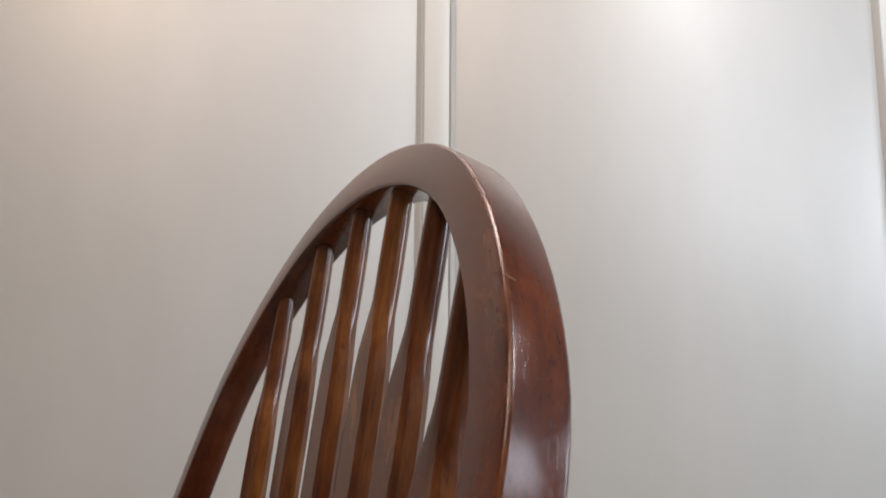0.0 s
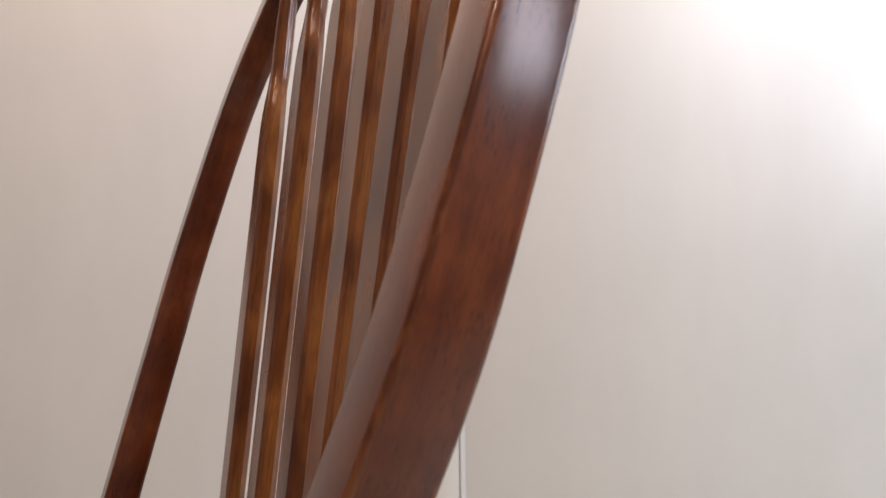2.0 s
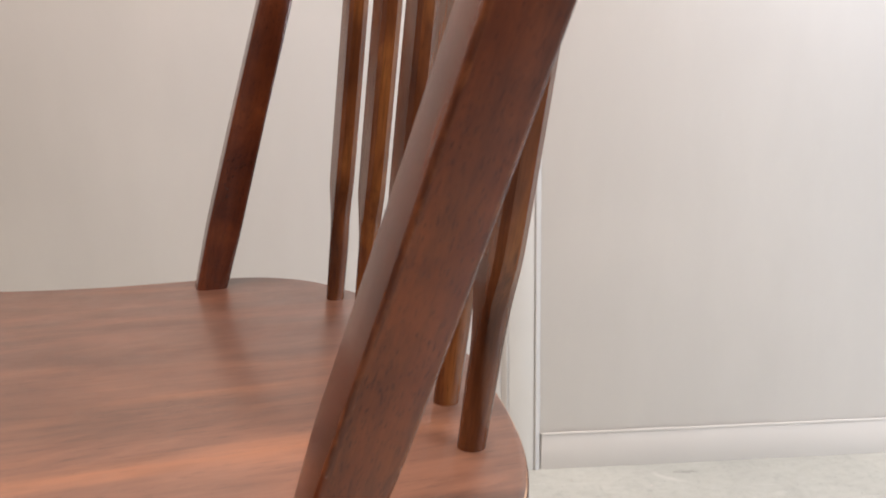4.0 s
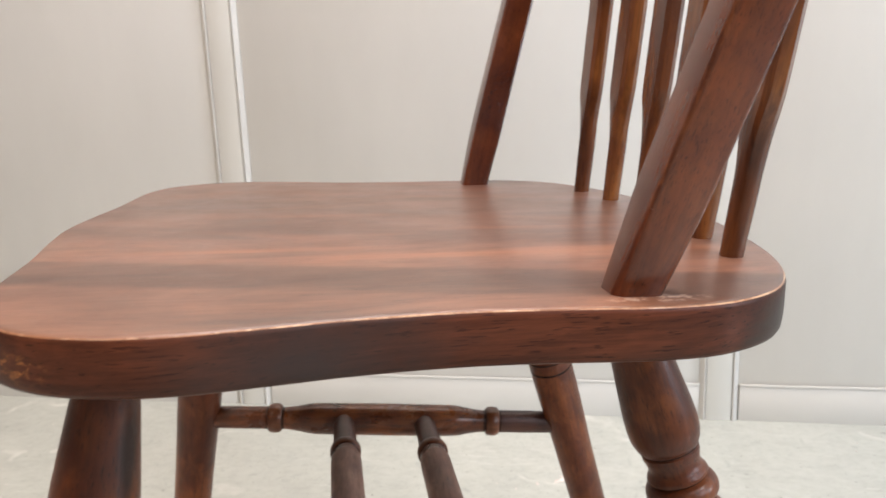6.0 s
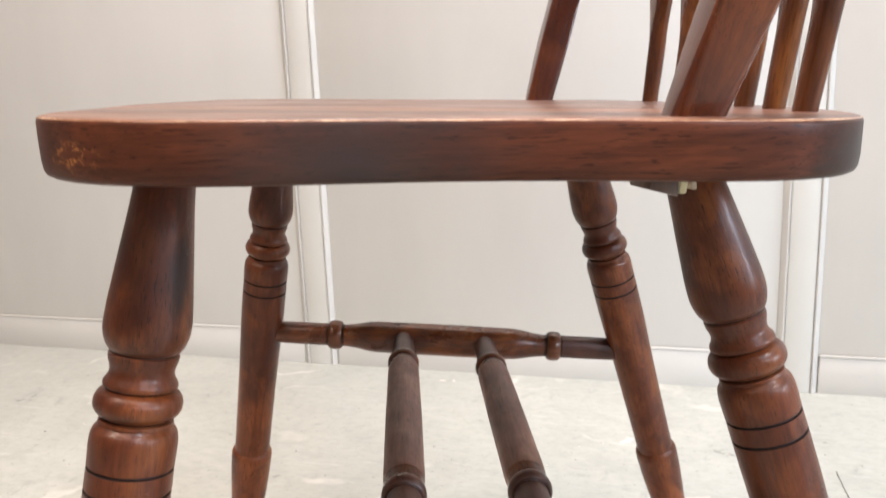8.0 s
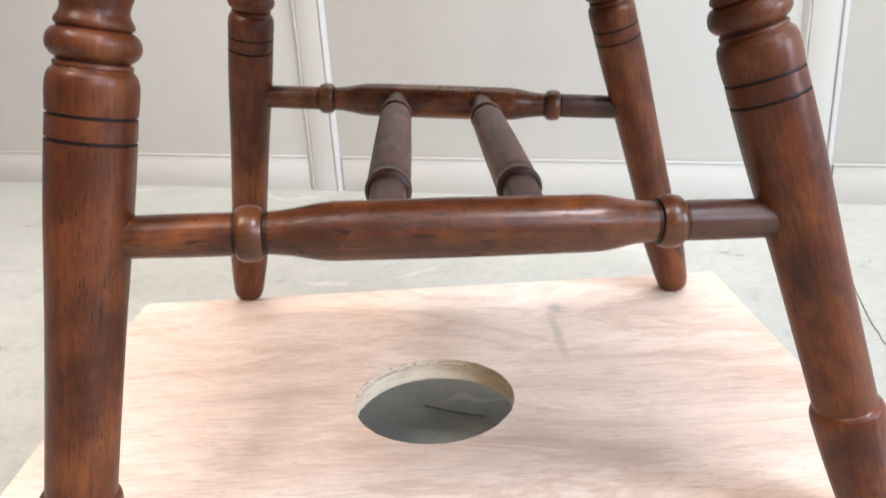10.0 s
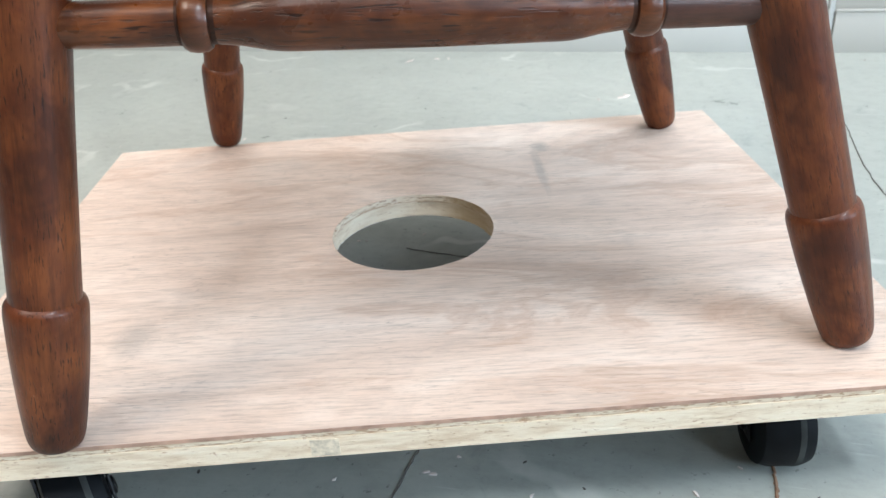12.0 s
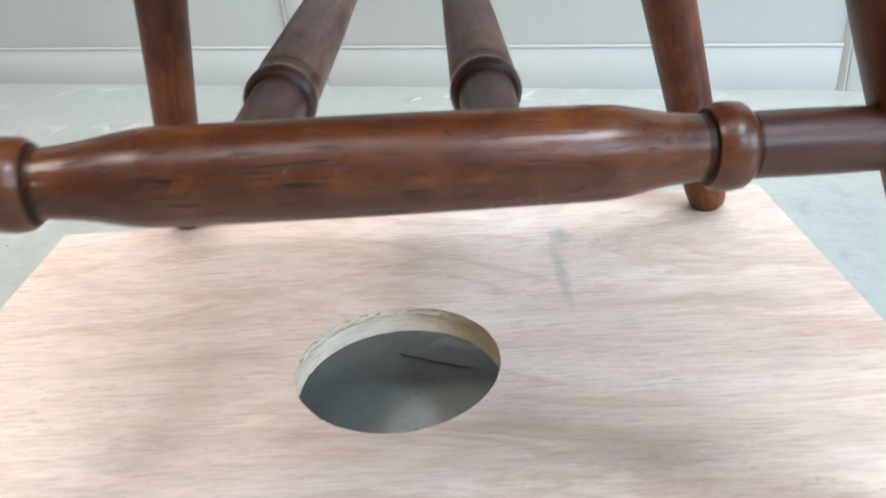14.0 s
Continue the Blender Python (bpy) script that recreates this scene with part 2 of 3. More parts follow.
def concrete():
    n = Nodes("painted_concrete", 0.34, 0, 0.35)
    n.p.inputs["Coat Roughness"].default_value = 0.3
    big = n.noise(n.place((1.6, 1.6, 1.6)), 1.0, 5.0, 0.6)
    c = n.ramp(big, [(0.3, (0.302, 0.322, 0.294)), (0.5, (0.352, 0.374, 0.341)), (0.7, (0.407, 0.427, 0.388))])
    mid = n.noise(n.place((11, 16, 11)), 1.0, 6.0, 0.7, 0.2)
    c = n.mix(0.5, c, n.ramp(mid, [(0.3, 0.72), (0.5, 1.0), (0.75, 1.12)]), "MULTIPLY")
    c = n.mix(1.0, c, n.ramp(n.noise(n.place((55, 75, 55), loc=(1, 4, 0)), 1.0, 6.0, 0.75), [(0.3, 0.86), (0.5, 1.0), (0.72, 1.08)]), "MULTIPLY")
    speck = n.ramp(n.noise(n.place((130, 130, 130)), 1.0, 4.0, 0.65), [(0.31, 0.35), (0.36, 1.0)])
    c = n.mix(0.7, c, speck, "MULTIPLY")
    smudge = n.ramp(n.noise(n.place((34, 22, 30), loc=(3, 1, 0)), 1.0, 5.0, 0.7, 0.5), [(0.58, 0.0), (0.72, 1.0)])
    c = n.mix(n.math("MULTIPLY", smudge, 0.4), c, (0.15, 0.17, 0.165))
    scratch = n.ramp(n.noise(n.put("ShaderNodeMapping", Vector=n.coord.outputs["Object"], Rotation=(0, 0, 0.6), Scale=(9, 260, 9)).outputs[0], 1.0, 2.0, 0.5, 0.3), [(0.7, 0.0), (0.75, 1.0)])
    c = n.mix(n.math("MULTIPLY", scratch, 0.3), c, (0.66, 0.68, 0.65))
    scuff = n.ramp(n.noise(n.place((7, 60, 7), loc=(0, 0, 2)), 1.0, 5.0, 0.6, 1.8), [(0.64, 0.0), (0.7, 1.0)])
    c = n.mix(n.math("MULTIPLY", scuff, 0.15), c, (0.66, 0.67, 0.64))
    arcs = n.t.nodes.new("ShaderNodeTexWave")
    arcs.wave_type, arcs.rings_direction = "RINGS", "Z"
    for key, v in (("Scale", 1.7), ("Distortion", 9.0), ("Detail", 4.0), ("Detail Scale", 2.2)):
        arcs.inputs[key].default_value = v
    n.t.links.new(n.place((1, 1, 1), loc=(1.3, 0.7, 0)), arcs.inputs["Vector"])
    rub = n.math("MULTIPLY", n.ramp(arcs.outputs["Fac"], [(0.965, 0.0), (0.995, 1.0)]), n.ramp(n.noise(n.place((6, 6, 6), loc=(2, 7, 0)), 1.0, 4.0), [(0.52, 0.0), (0.66, 1.0)]))
    c = n.mix(n.math("MULTIPLY", rub, 0.5), c, (0.64, 0.65, 0.6))
    chips = n.ramp(n.noise(n.place((26, 26, 26), loc=(5, 2, 0)), 1.0, 5.0, 0.7), [(0.71, 0.0), (0.725, 1.0)])
    c = n.mix(n.math("MULTIPLY", chips, 0.6), c, (0.68, 0.66, 0.6))
    n.bump(n.math("ADD", big, n.math("MULTIPLY", mid, 0.5)), 0.1, 0.003)
    return n.done(c, n.ramp(mid, [(0.3, 0.26), (0.7, 0.46)]))


def plywood_face():
    n = Nodes("plywood_face", 0.55)
    tilt = n.put("ShaderNodeMapping", Vector=n.coord.outputs["Object"], Rotation=(0, 0, 0.045)).outputs[0]

    def grain(length, across):
        return n.put("ShaderNodeMapping", Vector=tilt, Scale=(length, across, across)).outputs[0]

    broad = n.noise(grain(4.5, 15), 1.0, 6.0, 0.62, 1.2)
    c = n.ramp(broad, [(0.28, (0.565, 0.43, 0.345)), (0.5, (0.67, 0.535, 0.445)), (0.72, (0.74, 0.625, 0.54))])
    fine = n.noise(grain(42, 640), 1.0, 6.0, 0.75)
    c = n.mix(1.0, c, n.ramp(fine, [(0.34, 0.72), (0.5, 1.0), (0.68, 1.1)]), "MULTIPLY")
    dash = n.ramp(n.noise(grain(110, 1300), 1.0, 3.0, 0.65), [(0.34, 0.25), (0.41, 1.0)])
    patch = n.ramp(n.noise(grain(9, 26), 1.0, 4.0, 0.6), [(0.4, 0.25), (0.62, 1.0)])
    c = n.mix(n.math("MULTIPLY", patch, 0.6), c, dash, "MULTIPLY")
    cloud = n.ramp(n.noise(grain(13, 20), 1.0, 6.0, 0.7, 0.6), [(0.52, 0.0), (0.76, 1.0)])
    c = n.mix(n.math("MULTIPLY", cloud, 0.42), c, (0.36, 0.31, 0.28))
    tan = n.ramp(n.noise(grain(3.0, 11), 1.0, 5.0, 0.65, 2.0), [(0.53, 0.0), (0.59, 1.0), (0.65, 0.0)])
    c = n.mix(n.math("MULTIPLY", tan, 0.46), c, (0.46, 0.3, 0.21))
    rim = n.math("ADD", n.put("ShaderNodeSeparateXYZ", Vector=n.coord.outputs["Object"]).outputs[1], n.math("MULTIPLY", n.noise(n.place((14, 3, 3)), 1.0, 4.0), 0.006))
    c = n.mix(n.math("MULTIPLY", n.ramp(n.math("SUBTRACT", rim, -0.2225), [(0.0065, 1.0), (0.0085, 0.0)]), 0.55), c, (0.4, 0.27, 0.2))   # darker veneer along the front
    # brown mineral streaks beside the hole, grey smudges
    for centre, size, k in (((0.19, 0.057, ZB), (0.14, 0.0105, 0.1), 0.42), ((-0.16, 0.0215, ZB), (0.125, 0.011, 0.1), 0.36), ((-0.02, -0.052, ZB), (0.15, 0.013, 0.1), 0.22)):
        c = n.mix(n.math("MULTIPLY", stain(n, centre, size, 0.85), k), c, (0.38, 0.27, 0.21))
    for centre, size, k in (((0.1265, 0.162, ZB), (0.011, 0.016, 0.1), 0.55), ((0.1185, 0.105, ZB), (0.006, 0.06, 0.1), 0.45), ((-0.1845, -0.1185, ZB), (0.018, 0.026, 0.1), 0.4)):
        c = n.mix(n.math("MULTIPLY", stain(n, centre, size, 0.7), k), c, (0.25, 0.235, 0.215))
    n.bump(n.math("ADD", fine, dash), 0.22, 0.0006)
    return n.done(c)


def plywood_edge(name, light, chips=0.62):
    n = Nodes(name, 0.75)
    v = n.place((30, 30, 200))
    a = n.noise(v, 1.0, 5.0, 0.7)
    hi = (0.78, 0.665, 0.51) if light else (0.66, 0.5, 0.34)
    lo = (0.6, 0.46, 0.32) if light else (0.36, 0.22, 0.13)
    c = n.ramp(a, [(0.3, lo), (0.5, hi), (0.8, (0.85, 0.77, 0.63))])
    fleck = n.ramp(n.noise(n.place((190, 190, 700)), 1.0, 4.0, 0.65), [(chips, 0.0), (chips + 0.05, 1.0)] if light else [(0.5, 0.0), (0.58, 1.0)])
    c = n.mix(n.math("MULTIPLY", fleck, 0.7), c, (0.36, 0.2, 0.11))
    if light:   # ochre stain on one side of the hole
        c = n.mix(n.math("MULTIPLY", stain(n, (0.052, 0.05, ZB - 0.01), (0.035, 0.045, 0.05), 0.6), 0.6), c, (0.46, 0.31, 0.14))
    n.bump(a, 0.5, 0.002)
    return n.done(c)


def plain(name, colour, rough=0.5, metal=0.0, scale=60.0, vary=0.25, spec=0.5):
    n = Nodes(name, rough, metal)
    n.p.inputs["Specular IOR Level"].default_value = spec
    a = n.noise(n.place((scale,) * 3), 1.0, 4.0)
    lo, hi = tuple(v * (1 - vary) for v in colour), tuple(min(1, v * (1 + vary)) for v in colour)
    n.bump(a, 0.1, 0.0006)
    return n.done(n.ramp(a, [(0.3, lo), (0.7, hi)]))


laminate, alu, stile_paint, floor_paint = panel_material(), aluminium("satin_aluminium", 0.25, 0.6), aluminium("white_enamelled_aluminium", 0.0, 0.45), concrete()
rail_paint = aluminium("pale_enamelled_rail", 0.05, 0.52)
seat_mat, seat_edge = seat_wood("seat_wood", False), seat_wood("shaded_seat_edge", True)
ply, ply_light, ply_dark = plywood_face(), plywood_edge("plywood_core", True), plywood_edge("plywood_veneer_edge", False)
ply_chipped = plywood_edge("chipped_plywood_core", True, 0.53)
grimy_ply = plain("grimy_plywood", (0.14, 0.1, 0.075), 0.8, 0.0, 40.0, 0.4)
veneer_side = plain("sawn_veneer_edge", (0.42, 0.27, 0.2), 0.8, 0.0, 90.0, 0.3)
end_grain = plain("butt_joint_wood", (0.62, 0.54, 0.42), 0.8, 0.0, 300.0, 0.3)
rubber = plain("black_rubber", (0.006, 0.007, 0.0085), 0.55, spec=0.12)
rubber_grey = plain("worn_rubber_line", (0.05, 0.054, 0.052), 0.8, spec=0.1)
steel = plain("zinc_steel", (0.55, 0.56, 0.57), 0.35, 1.0)
black_steel = plain("black_steel", (0.012, 0.012, 0.013), 0.4, 0.3, spec=0.3)
# unseen ceiling and walls, added and kept dark so reflections gain contrast
ceiling_paint = plain("ceiling_paint", (0.3, 0.285, 0.27), 0.8, 0.0, 4.0, 0.04)
wall_paint = plain("plain_wall_paint", (0.2, 0.19, 0.18), 0.6, 0.0, 3.0, 0.05)
faint_scratch = plain("worn_scratch", (0.2, 0.21, 0.195), 0.6)
lining = plain("gap_lining", (0.4, 0.39, 0.375), 0.7)
paper = plain("cream_paper", (0.62, 0.57, 0.36), 0.7)
dark_wood_block = wood("block_wood", "z", (0.016, 0.008, 0.005), (0.055, 0.024, 0.015), (0.15, 0.075, 0.045))
tape_film = plain("clear_tape", (0.4, 0.33, 0.25), 0.25)
nick_mat = plain("bare_wood_nick", (0.26, 0.15, 0.085), 0.6)
white_flake = plain("paint_flake", (0.66, 0.6, 0.56), 0.7)
rust = plain("rusty_crack", (0.22, 0.13, 0.08), 0.9)
crack_mat = plain("dirty_crack", (0.1, 0.09, 0.08), 0.9)


# ---- mesh helpers ----
def part(name, bm, material, parent=None, label="", smooth=40):
    me = bpy.data.meshes.new(name)
    bmesh.ops.recalc_face_normals(bm, faces=bm.faces)
    bm.to_mesh(me)
    bm.free()
    for m in material if isinstance(material, (list, tuple)) else [material]:
        me.materials.append(m)
    if smooth:
        me.shade_smooth()
        me.set_sharp_from_angle(angle=radians(smooth))
    ob = new(name, me)
    ob.parent = parent
    if label:
        tagged(ob, label)
    return ob


def box(x0, y0, z0, x1, y1, z1, bevel=0.0, bm=None):
    bm = bm or bmesh.new()
    got = bmesh.ops.create_cube(bm, size=1, matrix=Matrix.LocRotScale(((x0 + x1) / 2, (y0 + y1) / 2, (z0 + z1) / 2), None, (x1 - x0, y1 - y0, z1 - z0)))
    if bevel:
        edges = list({e for v in got["verts"] for e in v.link_edges})
        bmesh.ops.bevel(bm, geom=edges, offset=bevel, segments=2, affect="EDGES", profile=0.5)
    return bm


def prism(section, z0, z1):
    """An upright bar with the given section in plan."""
    bm = bmesh.new()
    low, top = ([bm.verts.new((x, y, z)) for x, y in section] for z in (z0, z1))
    for k in range(len(section)):
        j = (k + 1) % len(section)
        bm.faces.new((low[k], low[j], top[j], top[k]))
    bm.faces.new(low[::-1]), bm.faces.new(top)
    return bm


def lathe(profile, segments=40, bm=None):
    """A turned piece round local z; profile: rows of z, radius."""
    bm = bm or bmesh.new()
    rings = []
    for z, r in profile:
        rings.append([bm.verts.new((r * math.cos(2 * math.pi * k / segments), r * math.sin(2 * math.pi * k / segments), z)) for k in range(segments)])
    for a, b in zip(rings, rings[1:]):
        for k in range(segments):
            bm.faces.new((a[k], a[(k + 1) % segments], b[(k + 1) % segments], b[k]))
    bm.faces.new(rings[0][::-1]), bm.faces.new(rings[-1])
    return bm


def catmull(points, steps=6, closed=False):
    p = [Vector(q) for q in points]
    n = len(p)
    e = [p[-1]] + p + p[:2] if closed else [2 * p[0] - p[1]] + p + [2 * p[-1] - p[-2]]
    out = []
    for i in range(1, len(e) - 2):
        a, b, c, d = e[i - 1 : i + 3]
        for k in range(steps):
            s = k / steps
            out.append(0.5 * (2 * b + (c - a) * s + (2 * a - 5 * b + 4 * c - d) * s * s + (3 * b - a - 3 * c + d) * s**3))
    if not closed:
        out.append(p[-1])
    return out


def catmull4(rows, steps):
    """The same through rows of four numbers."""
    a = [v for v in catmull([r[:3] for r in rows], steps)]
    b = [v for v in catmull([(r[0], r[3], 0) for r in rows], steps)]
    return [(p.x, p.y, p.z, q.y) for p, q in zip(a, b)]


def smooth_profile(rows, steps=4):
    return [(v.x, v.y) for v in catmull([(z, r) for z, r in rows], steps)]


def along(a, b, roll=0.0):
    """The pose whose local z runs from a towards b."""
    a, b = Vector(a), Vector(b)
    return Matrix.Translation(a) @ (b - a).to_track_quat("Z", "Y").to_matrix().to_4x4() @ pose(0, 0, 0, 0, 0, roll)


def empty(name, m, label, category, group="", kind=""):
    ob = new(name)
    ob.matrix_basis = m
    return tagged(ob, label, category, group, kind)


# ---- the room ----
bm = bmesh.new()
bmesh.ops.create_grid(bm, x_segments=40, y_segments=40, size=4.2)
floor = part("floor", bm, floor_paint)
floor.matrix_world = ROOM @ pose(0.5, -1.8, 0)
tagged(floor, "grey-green painted concrete floor, scuffed and chipped", "floor", kind="structure")

POST, PITCH, TALL, RAIL = 0.0455, 0.8847, 2.45, 0.07
wall_back = empty("wall_north", ROOM, "pale grey laminate partition wall with aluminium posts", "wall", kind="structure")


def leaned(bm):
    """The posts and panels lean a little along the wall."""
    for v in bm.verts:
        v.co.x -= 0.0128 * v.co.z
    return bm


part("wall_core", box(-3.6, 0.032, 0, 4.6, 0.07, 3.1), laminate, wall_back, smooth=0)
for k in range(-3, 6):
    x1 = k * PITCH
    x0 = x1 - POST
    part("post", leaned(box(x0 + 0.0006, -0.004, 0.0, x1 - 0.0006, 0.03, TALL, 0.0008)), alu, wall_back)
    wide = PITCH - POST
    part("gap_filler", leaned(box(x0 - 0.0008, -0.0012, 0.0, x1 + 0.0008, 0.029, TALL - 0.01)), lining, wall_back, smooth=0)
    for s0, d in ((x1 + 0.0009, 1), (x1 + wide - 0.0009, -1)):
        part("stile", leaned(prism([(s0, 0.026), (s0, -0.0045), (s0 + d * 0.001, -0.0055), (s0 + d * 0.0028, -0.0055), (s0 + d * 0.0105, 0.001), (s0 + d * 0.0105, 0.026)], 0.0, TALL)), stile_paint, wall_back, smooth=0)
    part("panel", leaned(box(x1 + 0.0118, 0.002, RAIL - 0.004, x1 + wide - 0.0118, 0.028, TALL, 0.0003)), laminate, wall_back)
    bm = box(x1 + 0.013, -0.002, -0.002, x1 + wide - 0.012, 0.026, RAIL - 0.002, 0.002)
    box(x1 + 0.013, -0.0036, RAIL - 0.004, x1 + wide - 0.012, -0.001, RAIL + 0.0006, 0.0008, bm)
    part("bottom_rail", bm, rail_paint, wall_back)
SOUTH = box(-3.7, -3.62, 0, 1.98, -3.52, 3.1)
box(4.02, -3.62, 0, 4.7, -3.52, 3.1, 0, SOUTH), box(1.98, -3.62, 0, 4.02, -3.52, 1.83, 0, SOUTH), box(1.98, -3.62, 2.97, 4.02, -3.52, 3.1, 0, SOUTH)
tagged(part("wall_south", SOUTH, wall_paint, smooth=0), "plain painted wall with a wide window opening", "wall", kind="structure").matrix_world = ROOM
tagged(part("wall_west", box(-3.7, -3.52, 0, -3.6, 0.08, 3.1), wall_paint, smooth=0), "plain dark grey wall, unseen, added to deepen reflections", "wall", kind="structure").matrix_world = ROOM
EAST = box(4.6, -3.52, 0, 4.7, -2.26, 3.1)
box(4.6, -1.14, 0, 4.7, 0.08, 3.1, 0, EAST), box(4.6, -2.26, 0, 4.7, -1.14, 1.14, 0, EAST), box(4.6, -2.26, 2.46, 4.7, -1.14, 3.1, 0, EAST)
tagged(part("wall_east", EAST, wall_paint, smooth=0), "plain painted wall with a window opening", "wall", kind="structure").matrix_world = ROOM
tagged(part("ceiling", box(-3.7, -3.62, 3.1, 4.7, 0.1, 3.2), ceiling_paint, smooth=0), "plain grey ceiling, unseen, added to close the room", "ceiling", kind="structure").matrix_world = ROOM

# ---- dolly: a plywood board with a hand hole on four casters ----
dolly = empty("platform_dolly", pose(0, 0, 0), "raw plywood dolly with round hole on black casters", "dolly")
BX0, BX1, BY0, BY1, BT = -0.3022, 0.3095, -0.2197, 0.231, 0.0212


def board_mesh(z0, z1, hole=0.0646, centre=(0.0009, 0.0082), inset=0.0, wobble=0.0):
    """A rectangle with a round hole, as one closed slab."""
    n, bm = 96, bmesh.new()
    ring = []
    cx, cy = centre
    for z in (z0, z1):
        inner, outer = [], []
        for k in range(n):
            a = 2 * math.pi * k / n
            r = hole + wobble * noise.noise((k * 0.9, z * 90, 3.0))
            inner.append(bm.verts.new((cx + r * math.cos(a), cy + r * math.sin(a), z)))
            ux, uy = math.cos(a), math.sin(a)
            s = min(((BX1 - inset - cx) / ux if ux > 0 else (BX0 + inset - cx) / ux) if abs(ux) > 1e-6 else 9, ((BY1 - inset - cy) / uy if uy > 0 else (BY0 + inset - cy) / uy) if abs(uy) > 1e-6 else 9)
            outer.append(bm.verts.new((cx + s * ux, cy + s * uy, z)))
        for x, y in ((BX0, BY0), (BX1, BY0), (BX1, BY1), (BX0, BY1)):   # snap the nearest outer vertex to each corner
            v = min(outer, key=lambda q: (q.co.x - x) ** 2 + (q.co.y - y) ** 2)
            v.co.x = x + (inset if x < 0 else -inset)
            v.co.y = y + (inset if y < 0 else -inset)
        ring.append((inner, outer))
    (i0, o0), (i1, o1) = ring
    for k in range(n):
        j = (k + 1) % n
        bm.faces.new((i1[k], o1[k], o1[j], i1[j])), bm.faces.new((i0[k], i0[j], o0[j], o0[k]))
        bm.faces.new((o0[k], o0[j], o1[j], o1[k])), bm.faces.new((i0[k], i1[k], i1[j], i0[j]))
    return bm


bm = board_mesh(ZB - 0.0026, ZB, wobble=0.0004)
for f in bm.faces:
    f.normal_update()
    mid = f.calc_center_median()
    f.material_index = 0 if abs(f.normal.z) > 0.5 else 2 if math.hypot(mid.x, mid.y) < 0.1 else 1
part("top_veneer", bm, [ply, veneer_side, ply_chipped], dolly, "pinkish sanded plywood face", 30)
part("core_ply", board_mesh(ZB - 0.0058, ZB - 0.0026, inset=0.0007, wobble=0.0012), ply_chipped, dolly, smooth=30)
part("cross_ply", board_mesh(ZB - 0.0066, ZB - 0.0058, inset=0.0012, wobble=0.0012), ply_dark, dolly, smooth=30)
part("core_ply", board_mesh(ZB - 0.0206, ZB - 0.0066, hole=0.0656, inset=0.0004, wobble=0.001), ply_light, dolly, smooth=30)
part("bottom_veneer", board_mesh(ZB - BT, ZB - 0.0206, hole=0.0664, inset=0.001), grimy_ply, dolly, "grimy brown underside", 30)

part("core_joint", prism([(-0.0595, BY0 + 0.01), (-0.0595, BY0 + 0.0001), (-0.0434, BY0 + 0.0001), (-0.0434, BY0 + 0.01)], ZB - 0.0196, ZB - 0.0078), end_grain, dolly, smooth=0)


def caster(x, y, turn):
    """A swivel caster: plate and bolts square to the board, fork and wheel turned, the wheel trailing behind the swivel."""
    top, trail, r = ZB - BT, 0.024, 0.0295
    bm = box(-0.035, -0.035, top - 0.0035, 0.035, 0.035, top - 0.0002, 0.001)
    plate = part("caster", bm, steel, dolly, "swivel caster on a zinc-plated plate")
    plate.matrix_basis = pose(x, y, 0)
    for bx in (-0.027, 0.027):
        for by in (-0.027, 0.027):
            bolt = part("bolt", lathe([(top - 0.0105, 0.0022), (top - 0.0098, 0.003), (top - 0.0078, 0.003), (top - 0.0076, 0.0052), (top - 0.0036, 0.0052)], 12), steel, plate, smooth=30)
            bolt.matrix_basis = pose(bx, by, 0)
    m = pose(0, 0, 0, 0, 0, turn)
    bm = lathe([(top - 0.0105, 0.019), (top - 0.0085, 0.023), (top - 0.0036, 0.0235)], 28)
    for s in (-1, 1):
        cheek = box(s * 0.0192 - 0.001, -0.013, r - 0.007, s * 0.0192 + 0.001, 0.013, top - 0.009, 0.0008)
        for v in cheek.verts:
            low = (top - 0.009 - v.co.z) / (top - 0.009 - r)
            v.co.y = v.co.y * (1 - 0.35 * low) - trail * low
        me = bpy.data.meshes.new("cheek")
        cheek.to_mesh(me)
        cheek.free()
        bm.from_mesh(me)
        bpy.data.meshes.remove(me)
    box(-0.0202, -0.015, top - 0.0115, 0.0202, 0.013, top - 0.0085, 0.001, bm)
    fork = part("fork", bm, black_steel, plate, "black pressed-steel fork")
    fork.matrix_basis = m
    tread = [(-0.0175, r - 0.014), (-0.0172, r - 0.006), (-0.0155, r - 0.0022), (-0.009, r - 0.0002), (0.003, r), (0.0045, r + 0.0002), (0.0052, r + 0.0003), (0.0082, r + 0.0003), (0.009, r), (0.0115, r - 0.0005), (0.0155, r - 0.0022), (0.0172, r - 0.006), (0.0175, r - 0.014)]
    bm = lathe(tread, 40)
    for f in bm.faces:
        f.material_index = 1 if 0.0046 < f.calc_center_median().z < 0.0084 and len(f.verts) == 4 else 0
    axle = m @ pose(0, -trail, r, 0, 90, 0)
    part("wheel", bm, [rubber, rubber_grey], plate, "black rubber wheel with a worn grey band").matrix_basis = axle
    part("axle", lathe([(-0.0225, 0.003), (-0.0215, 0.006), (0.0215, 0.006), (0.0225, 0.003)], 16), black_steel, plate).matrix_basis = axle
    return plate


caster(0.2295, -0.146, -3), caster(-0.2249, -0.1724, 31), caster(0.235, 0.178, 60), caster(-0.238, 0.178, -20)

# ---- chair ----
chair = empty("dining_chair", pose(0, 0, ZB), "dark reddish-brown bow-back wooden chair on a plywood dolly", "chair")
THICK, SLOPE = 0.0262, -0.029
ZT = ZS - THICK


def seat_z(x):
    return ZS + 0.0055 + SLOPE * x


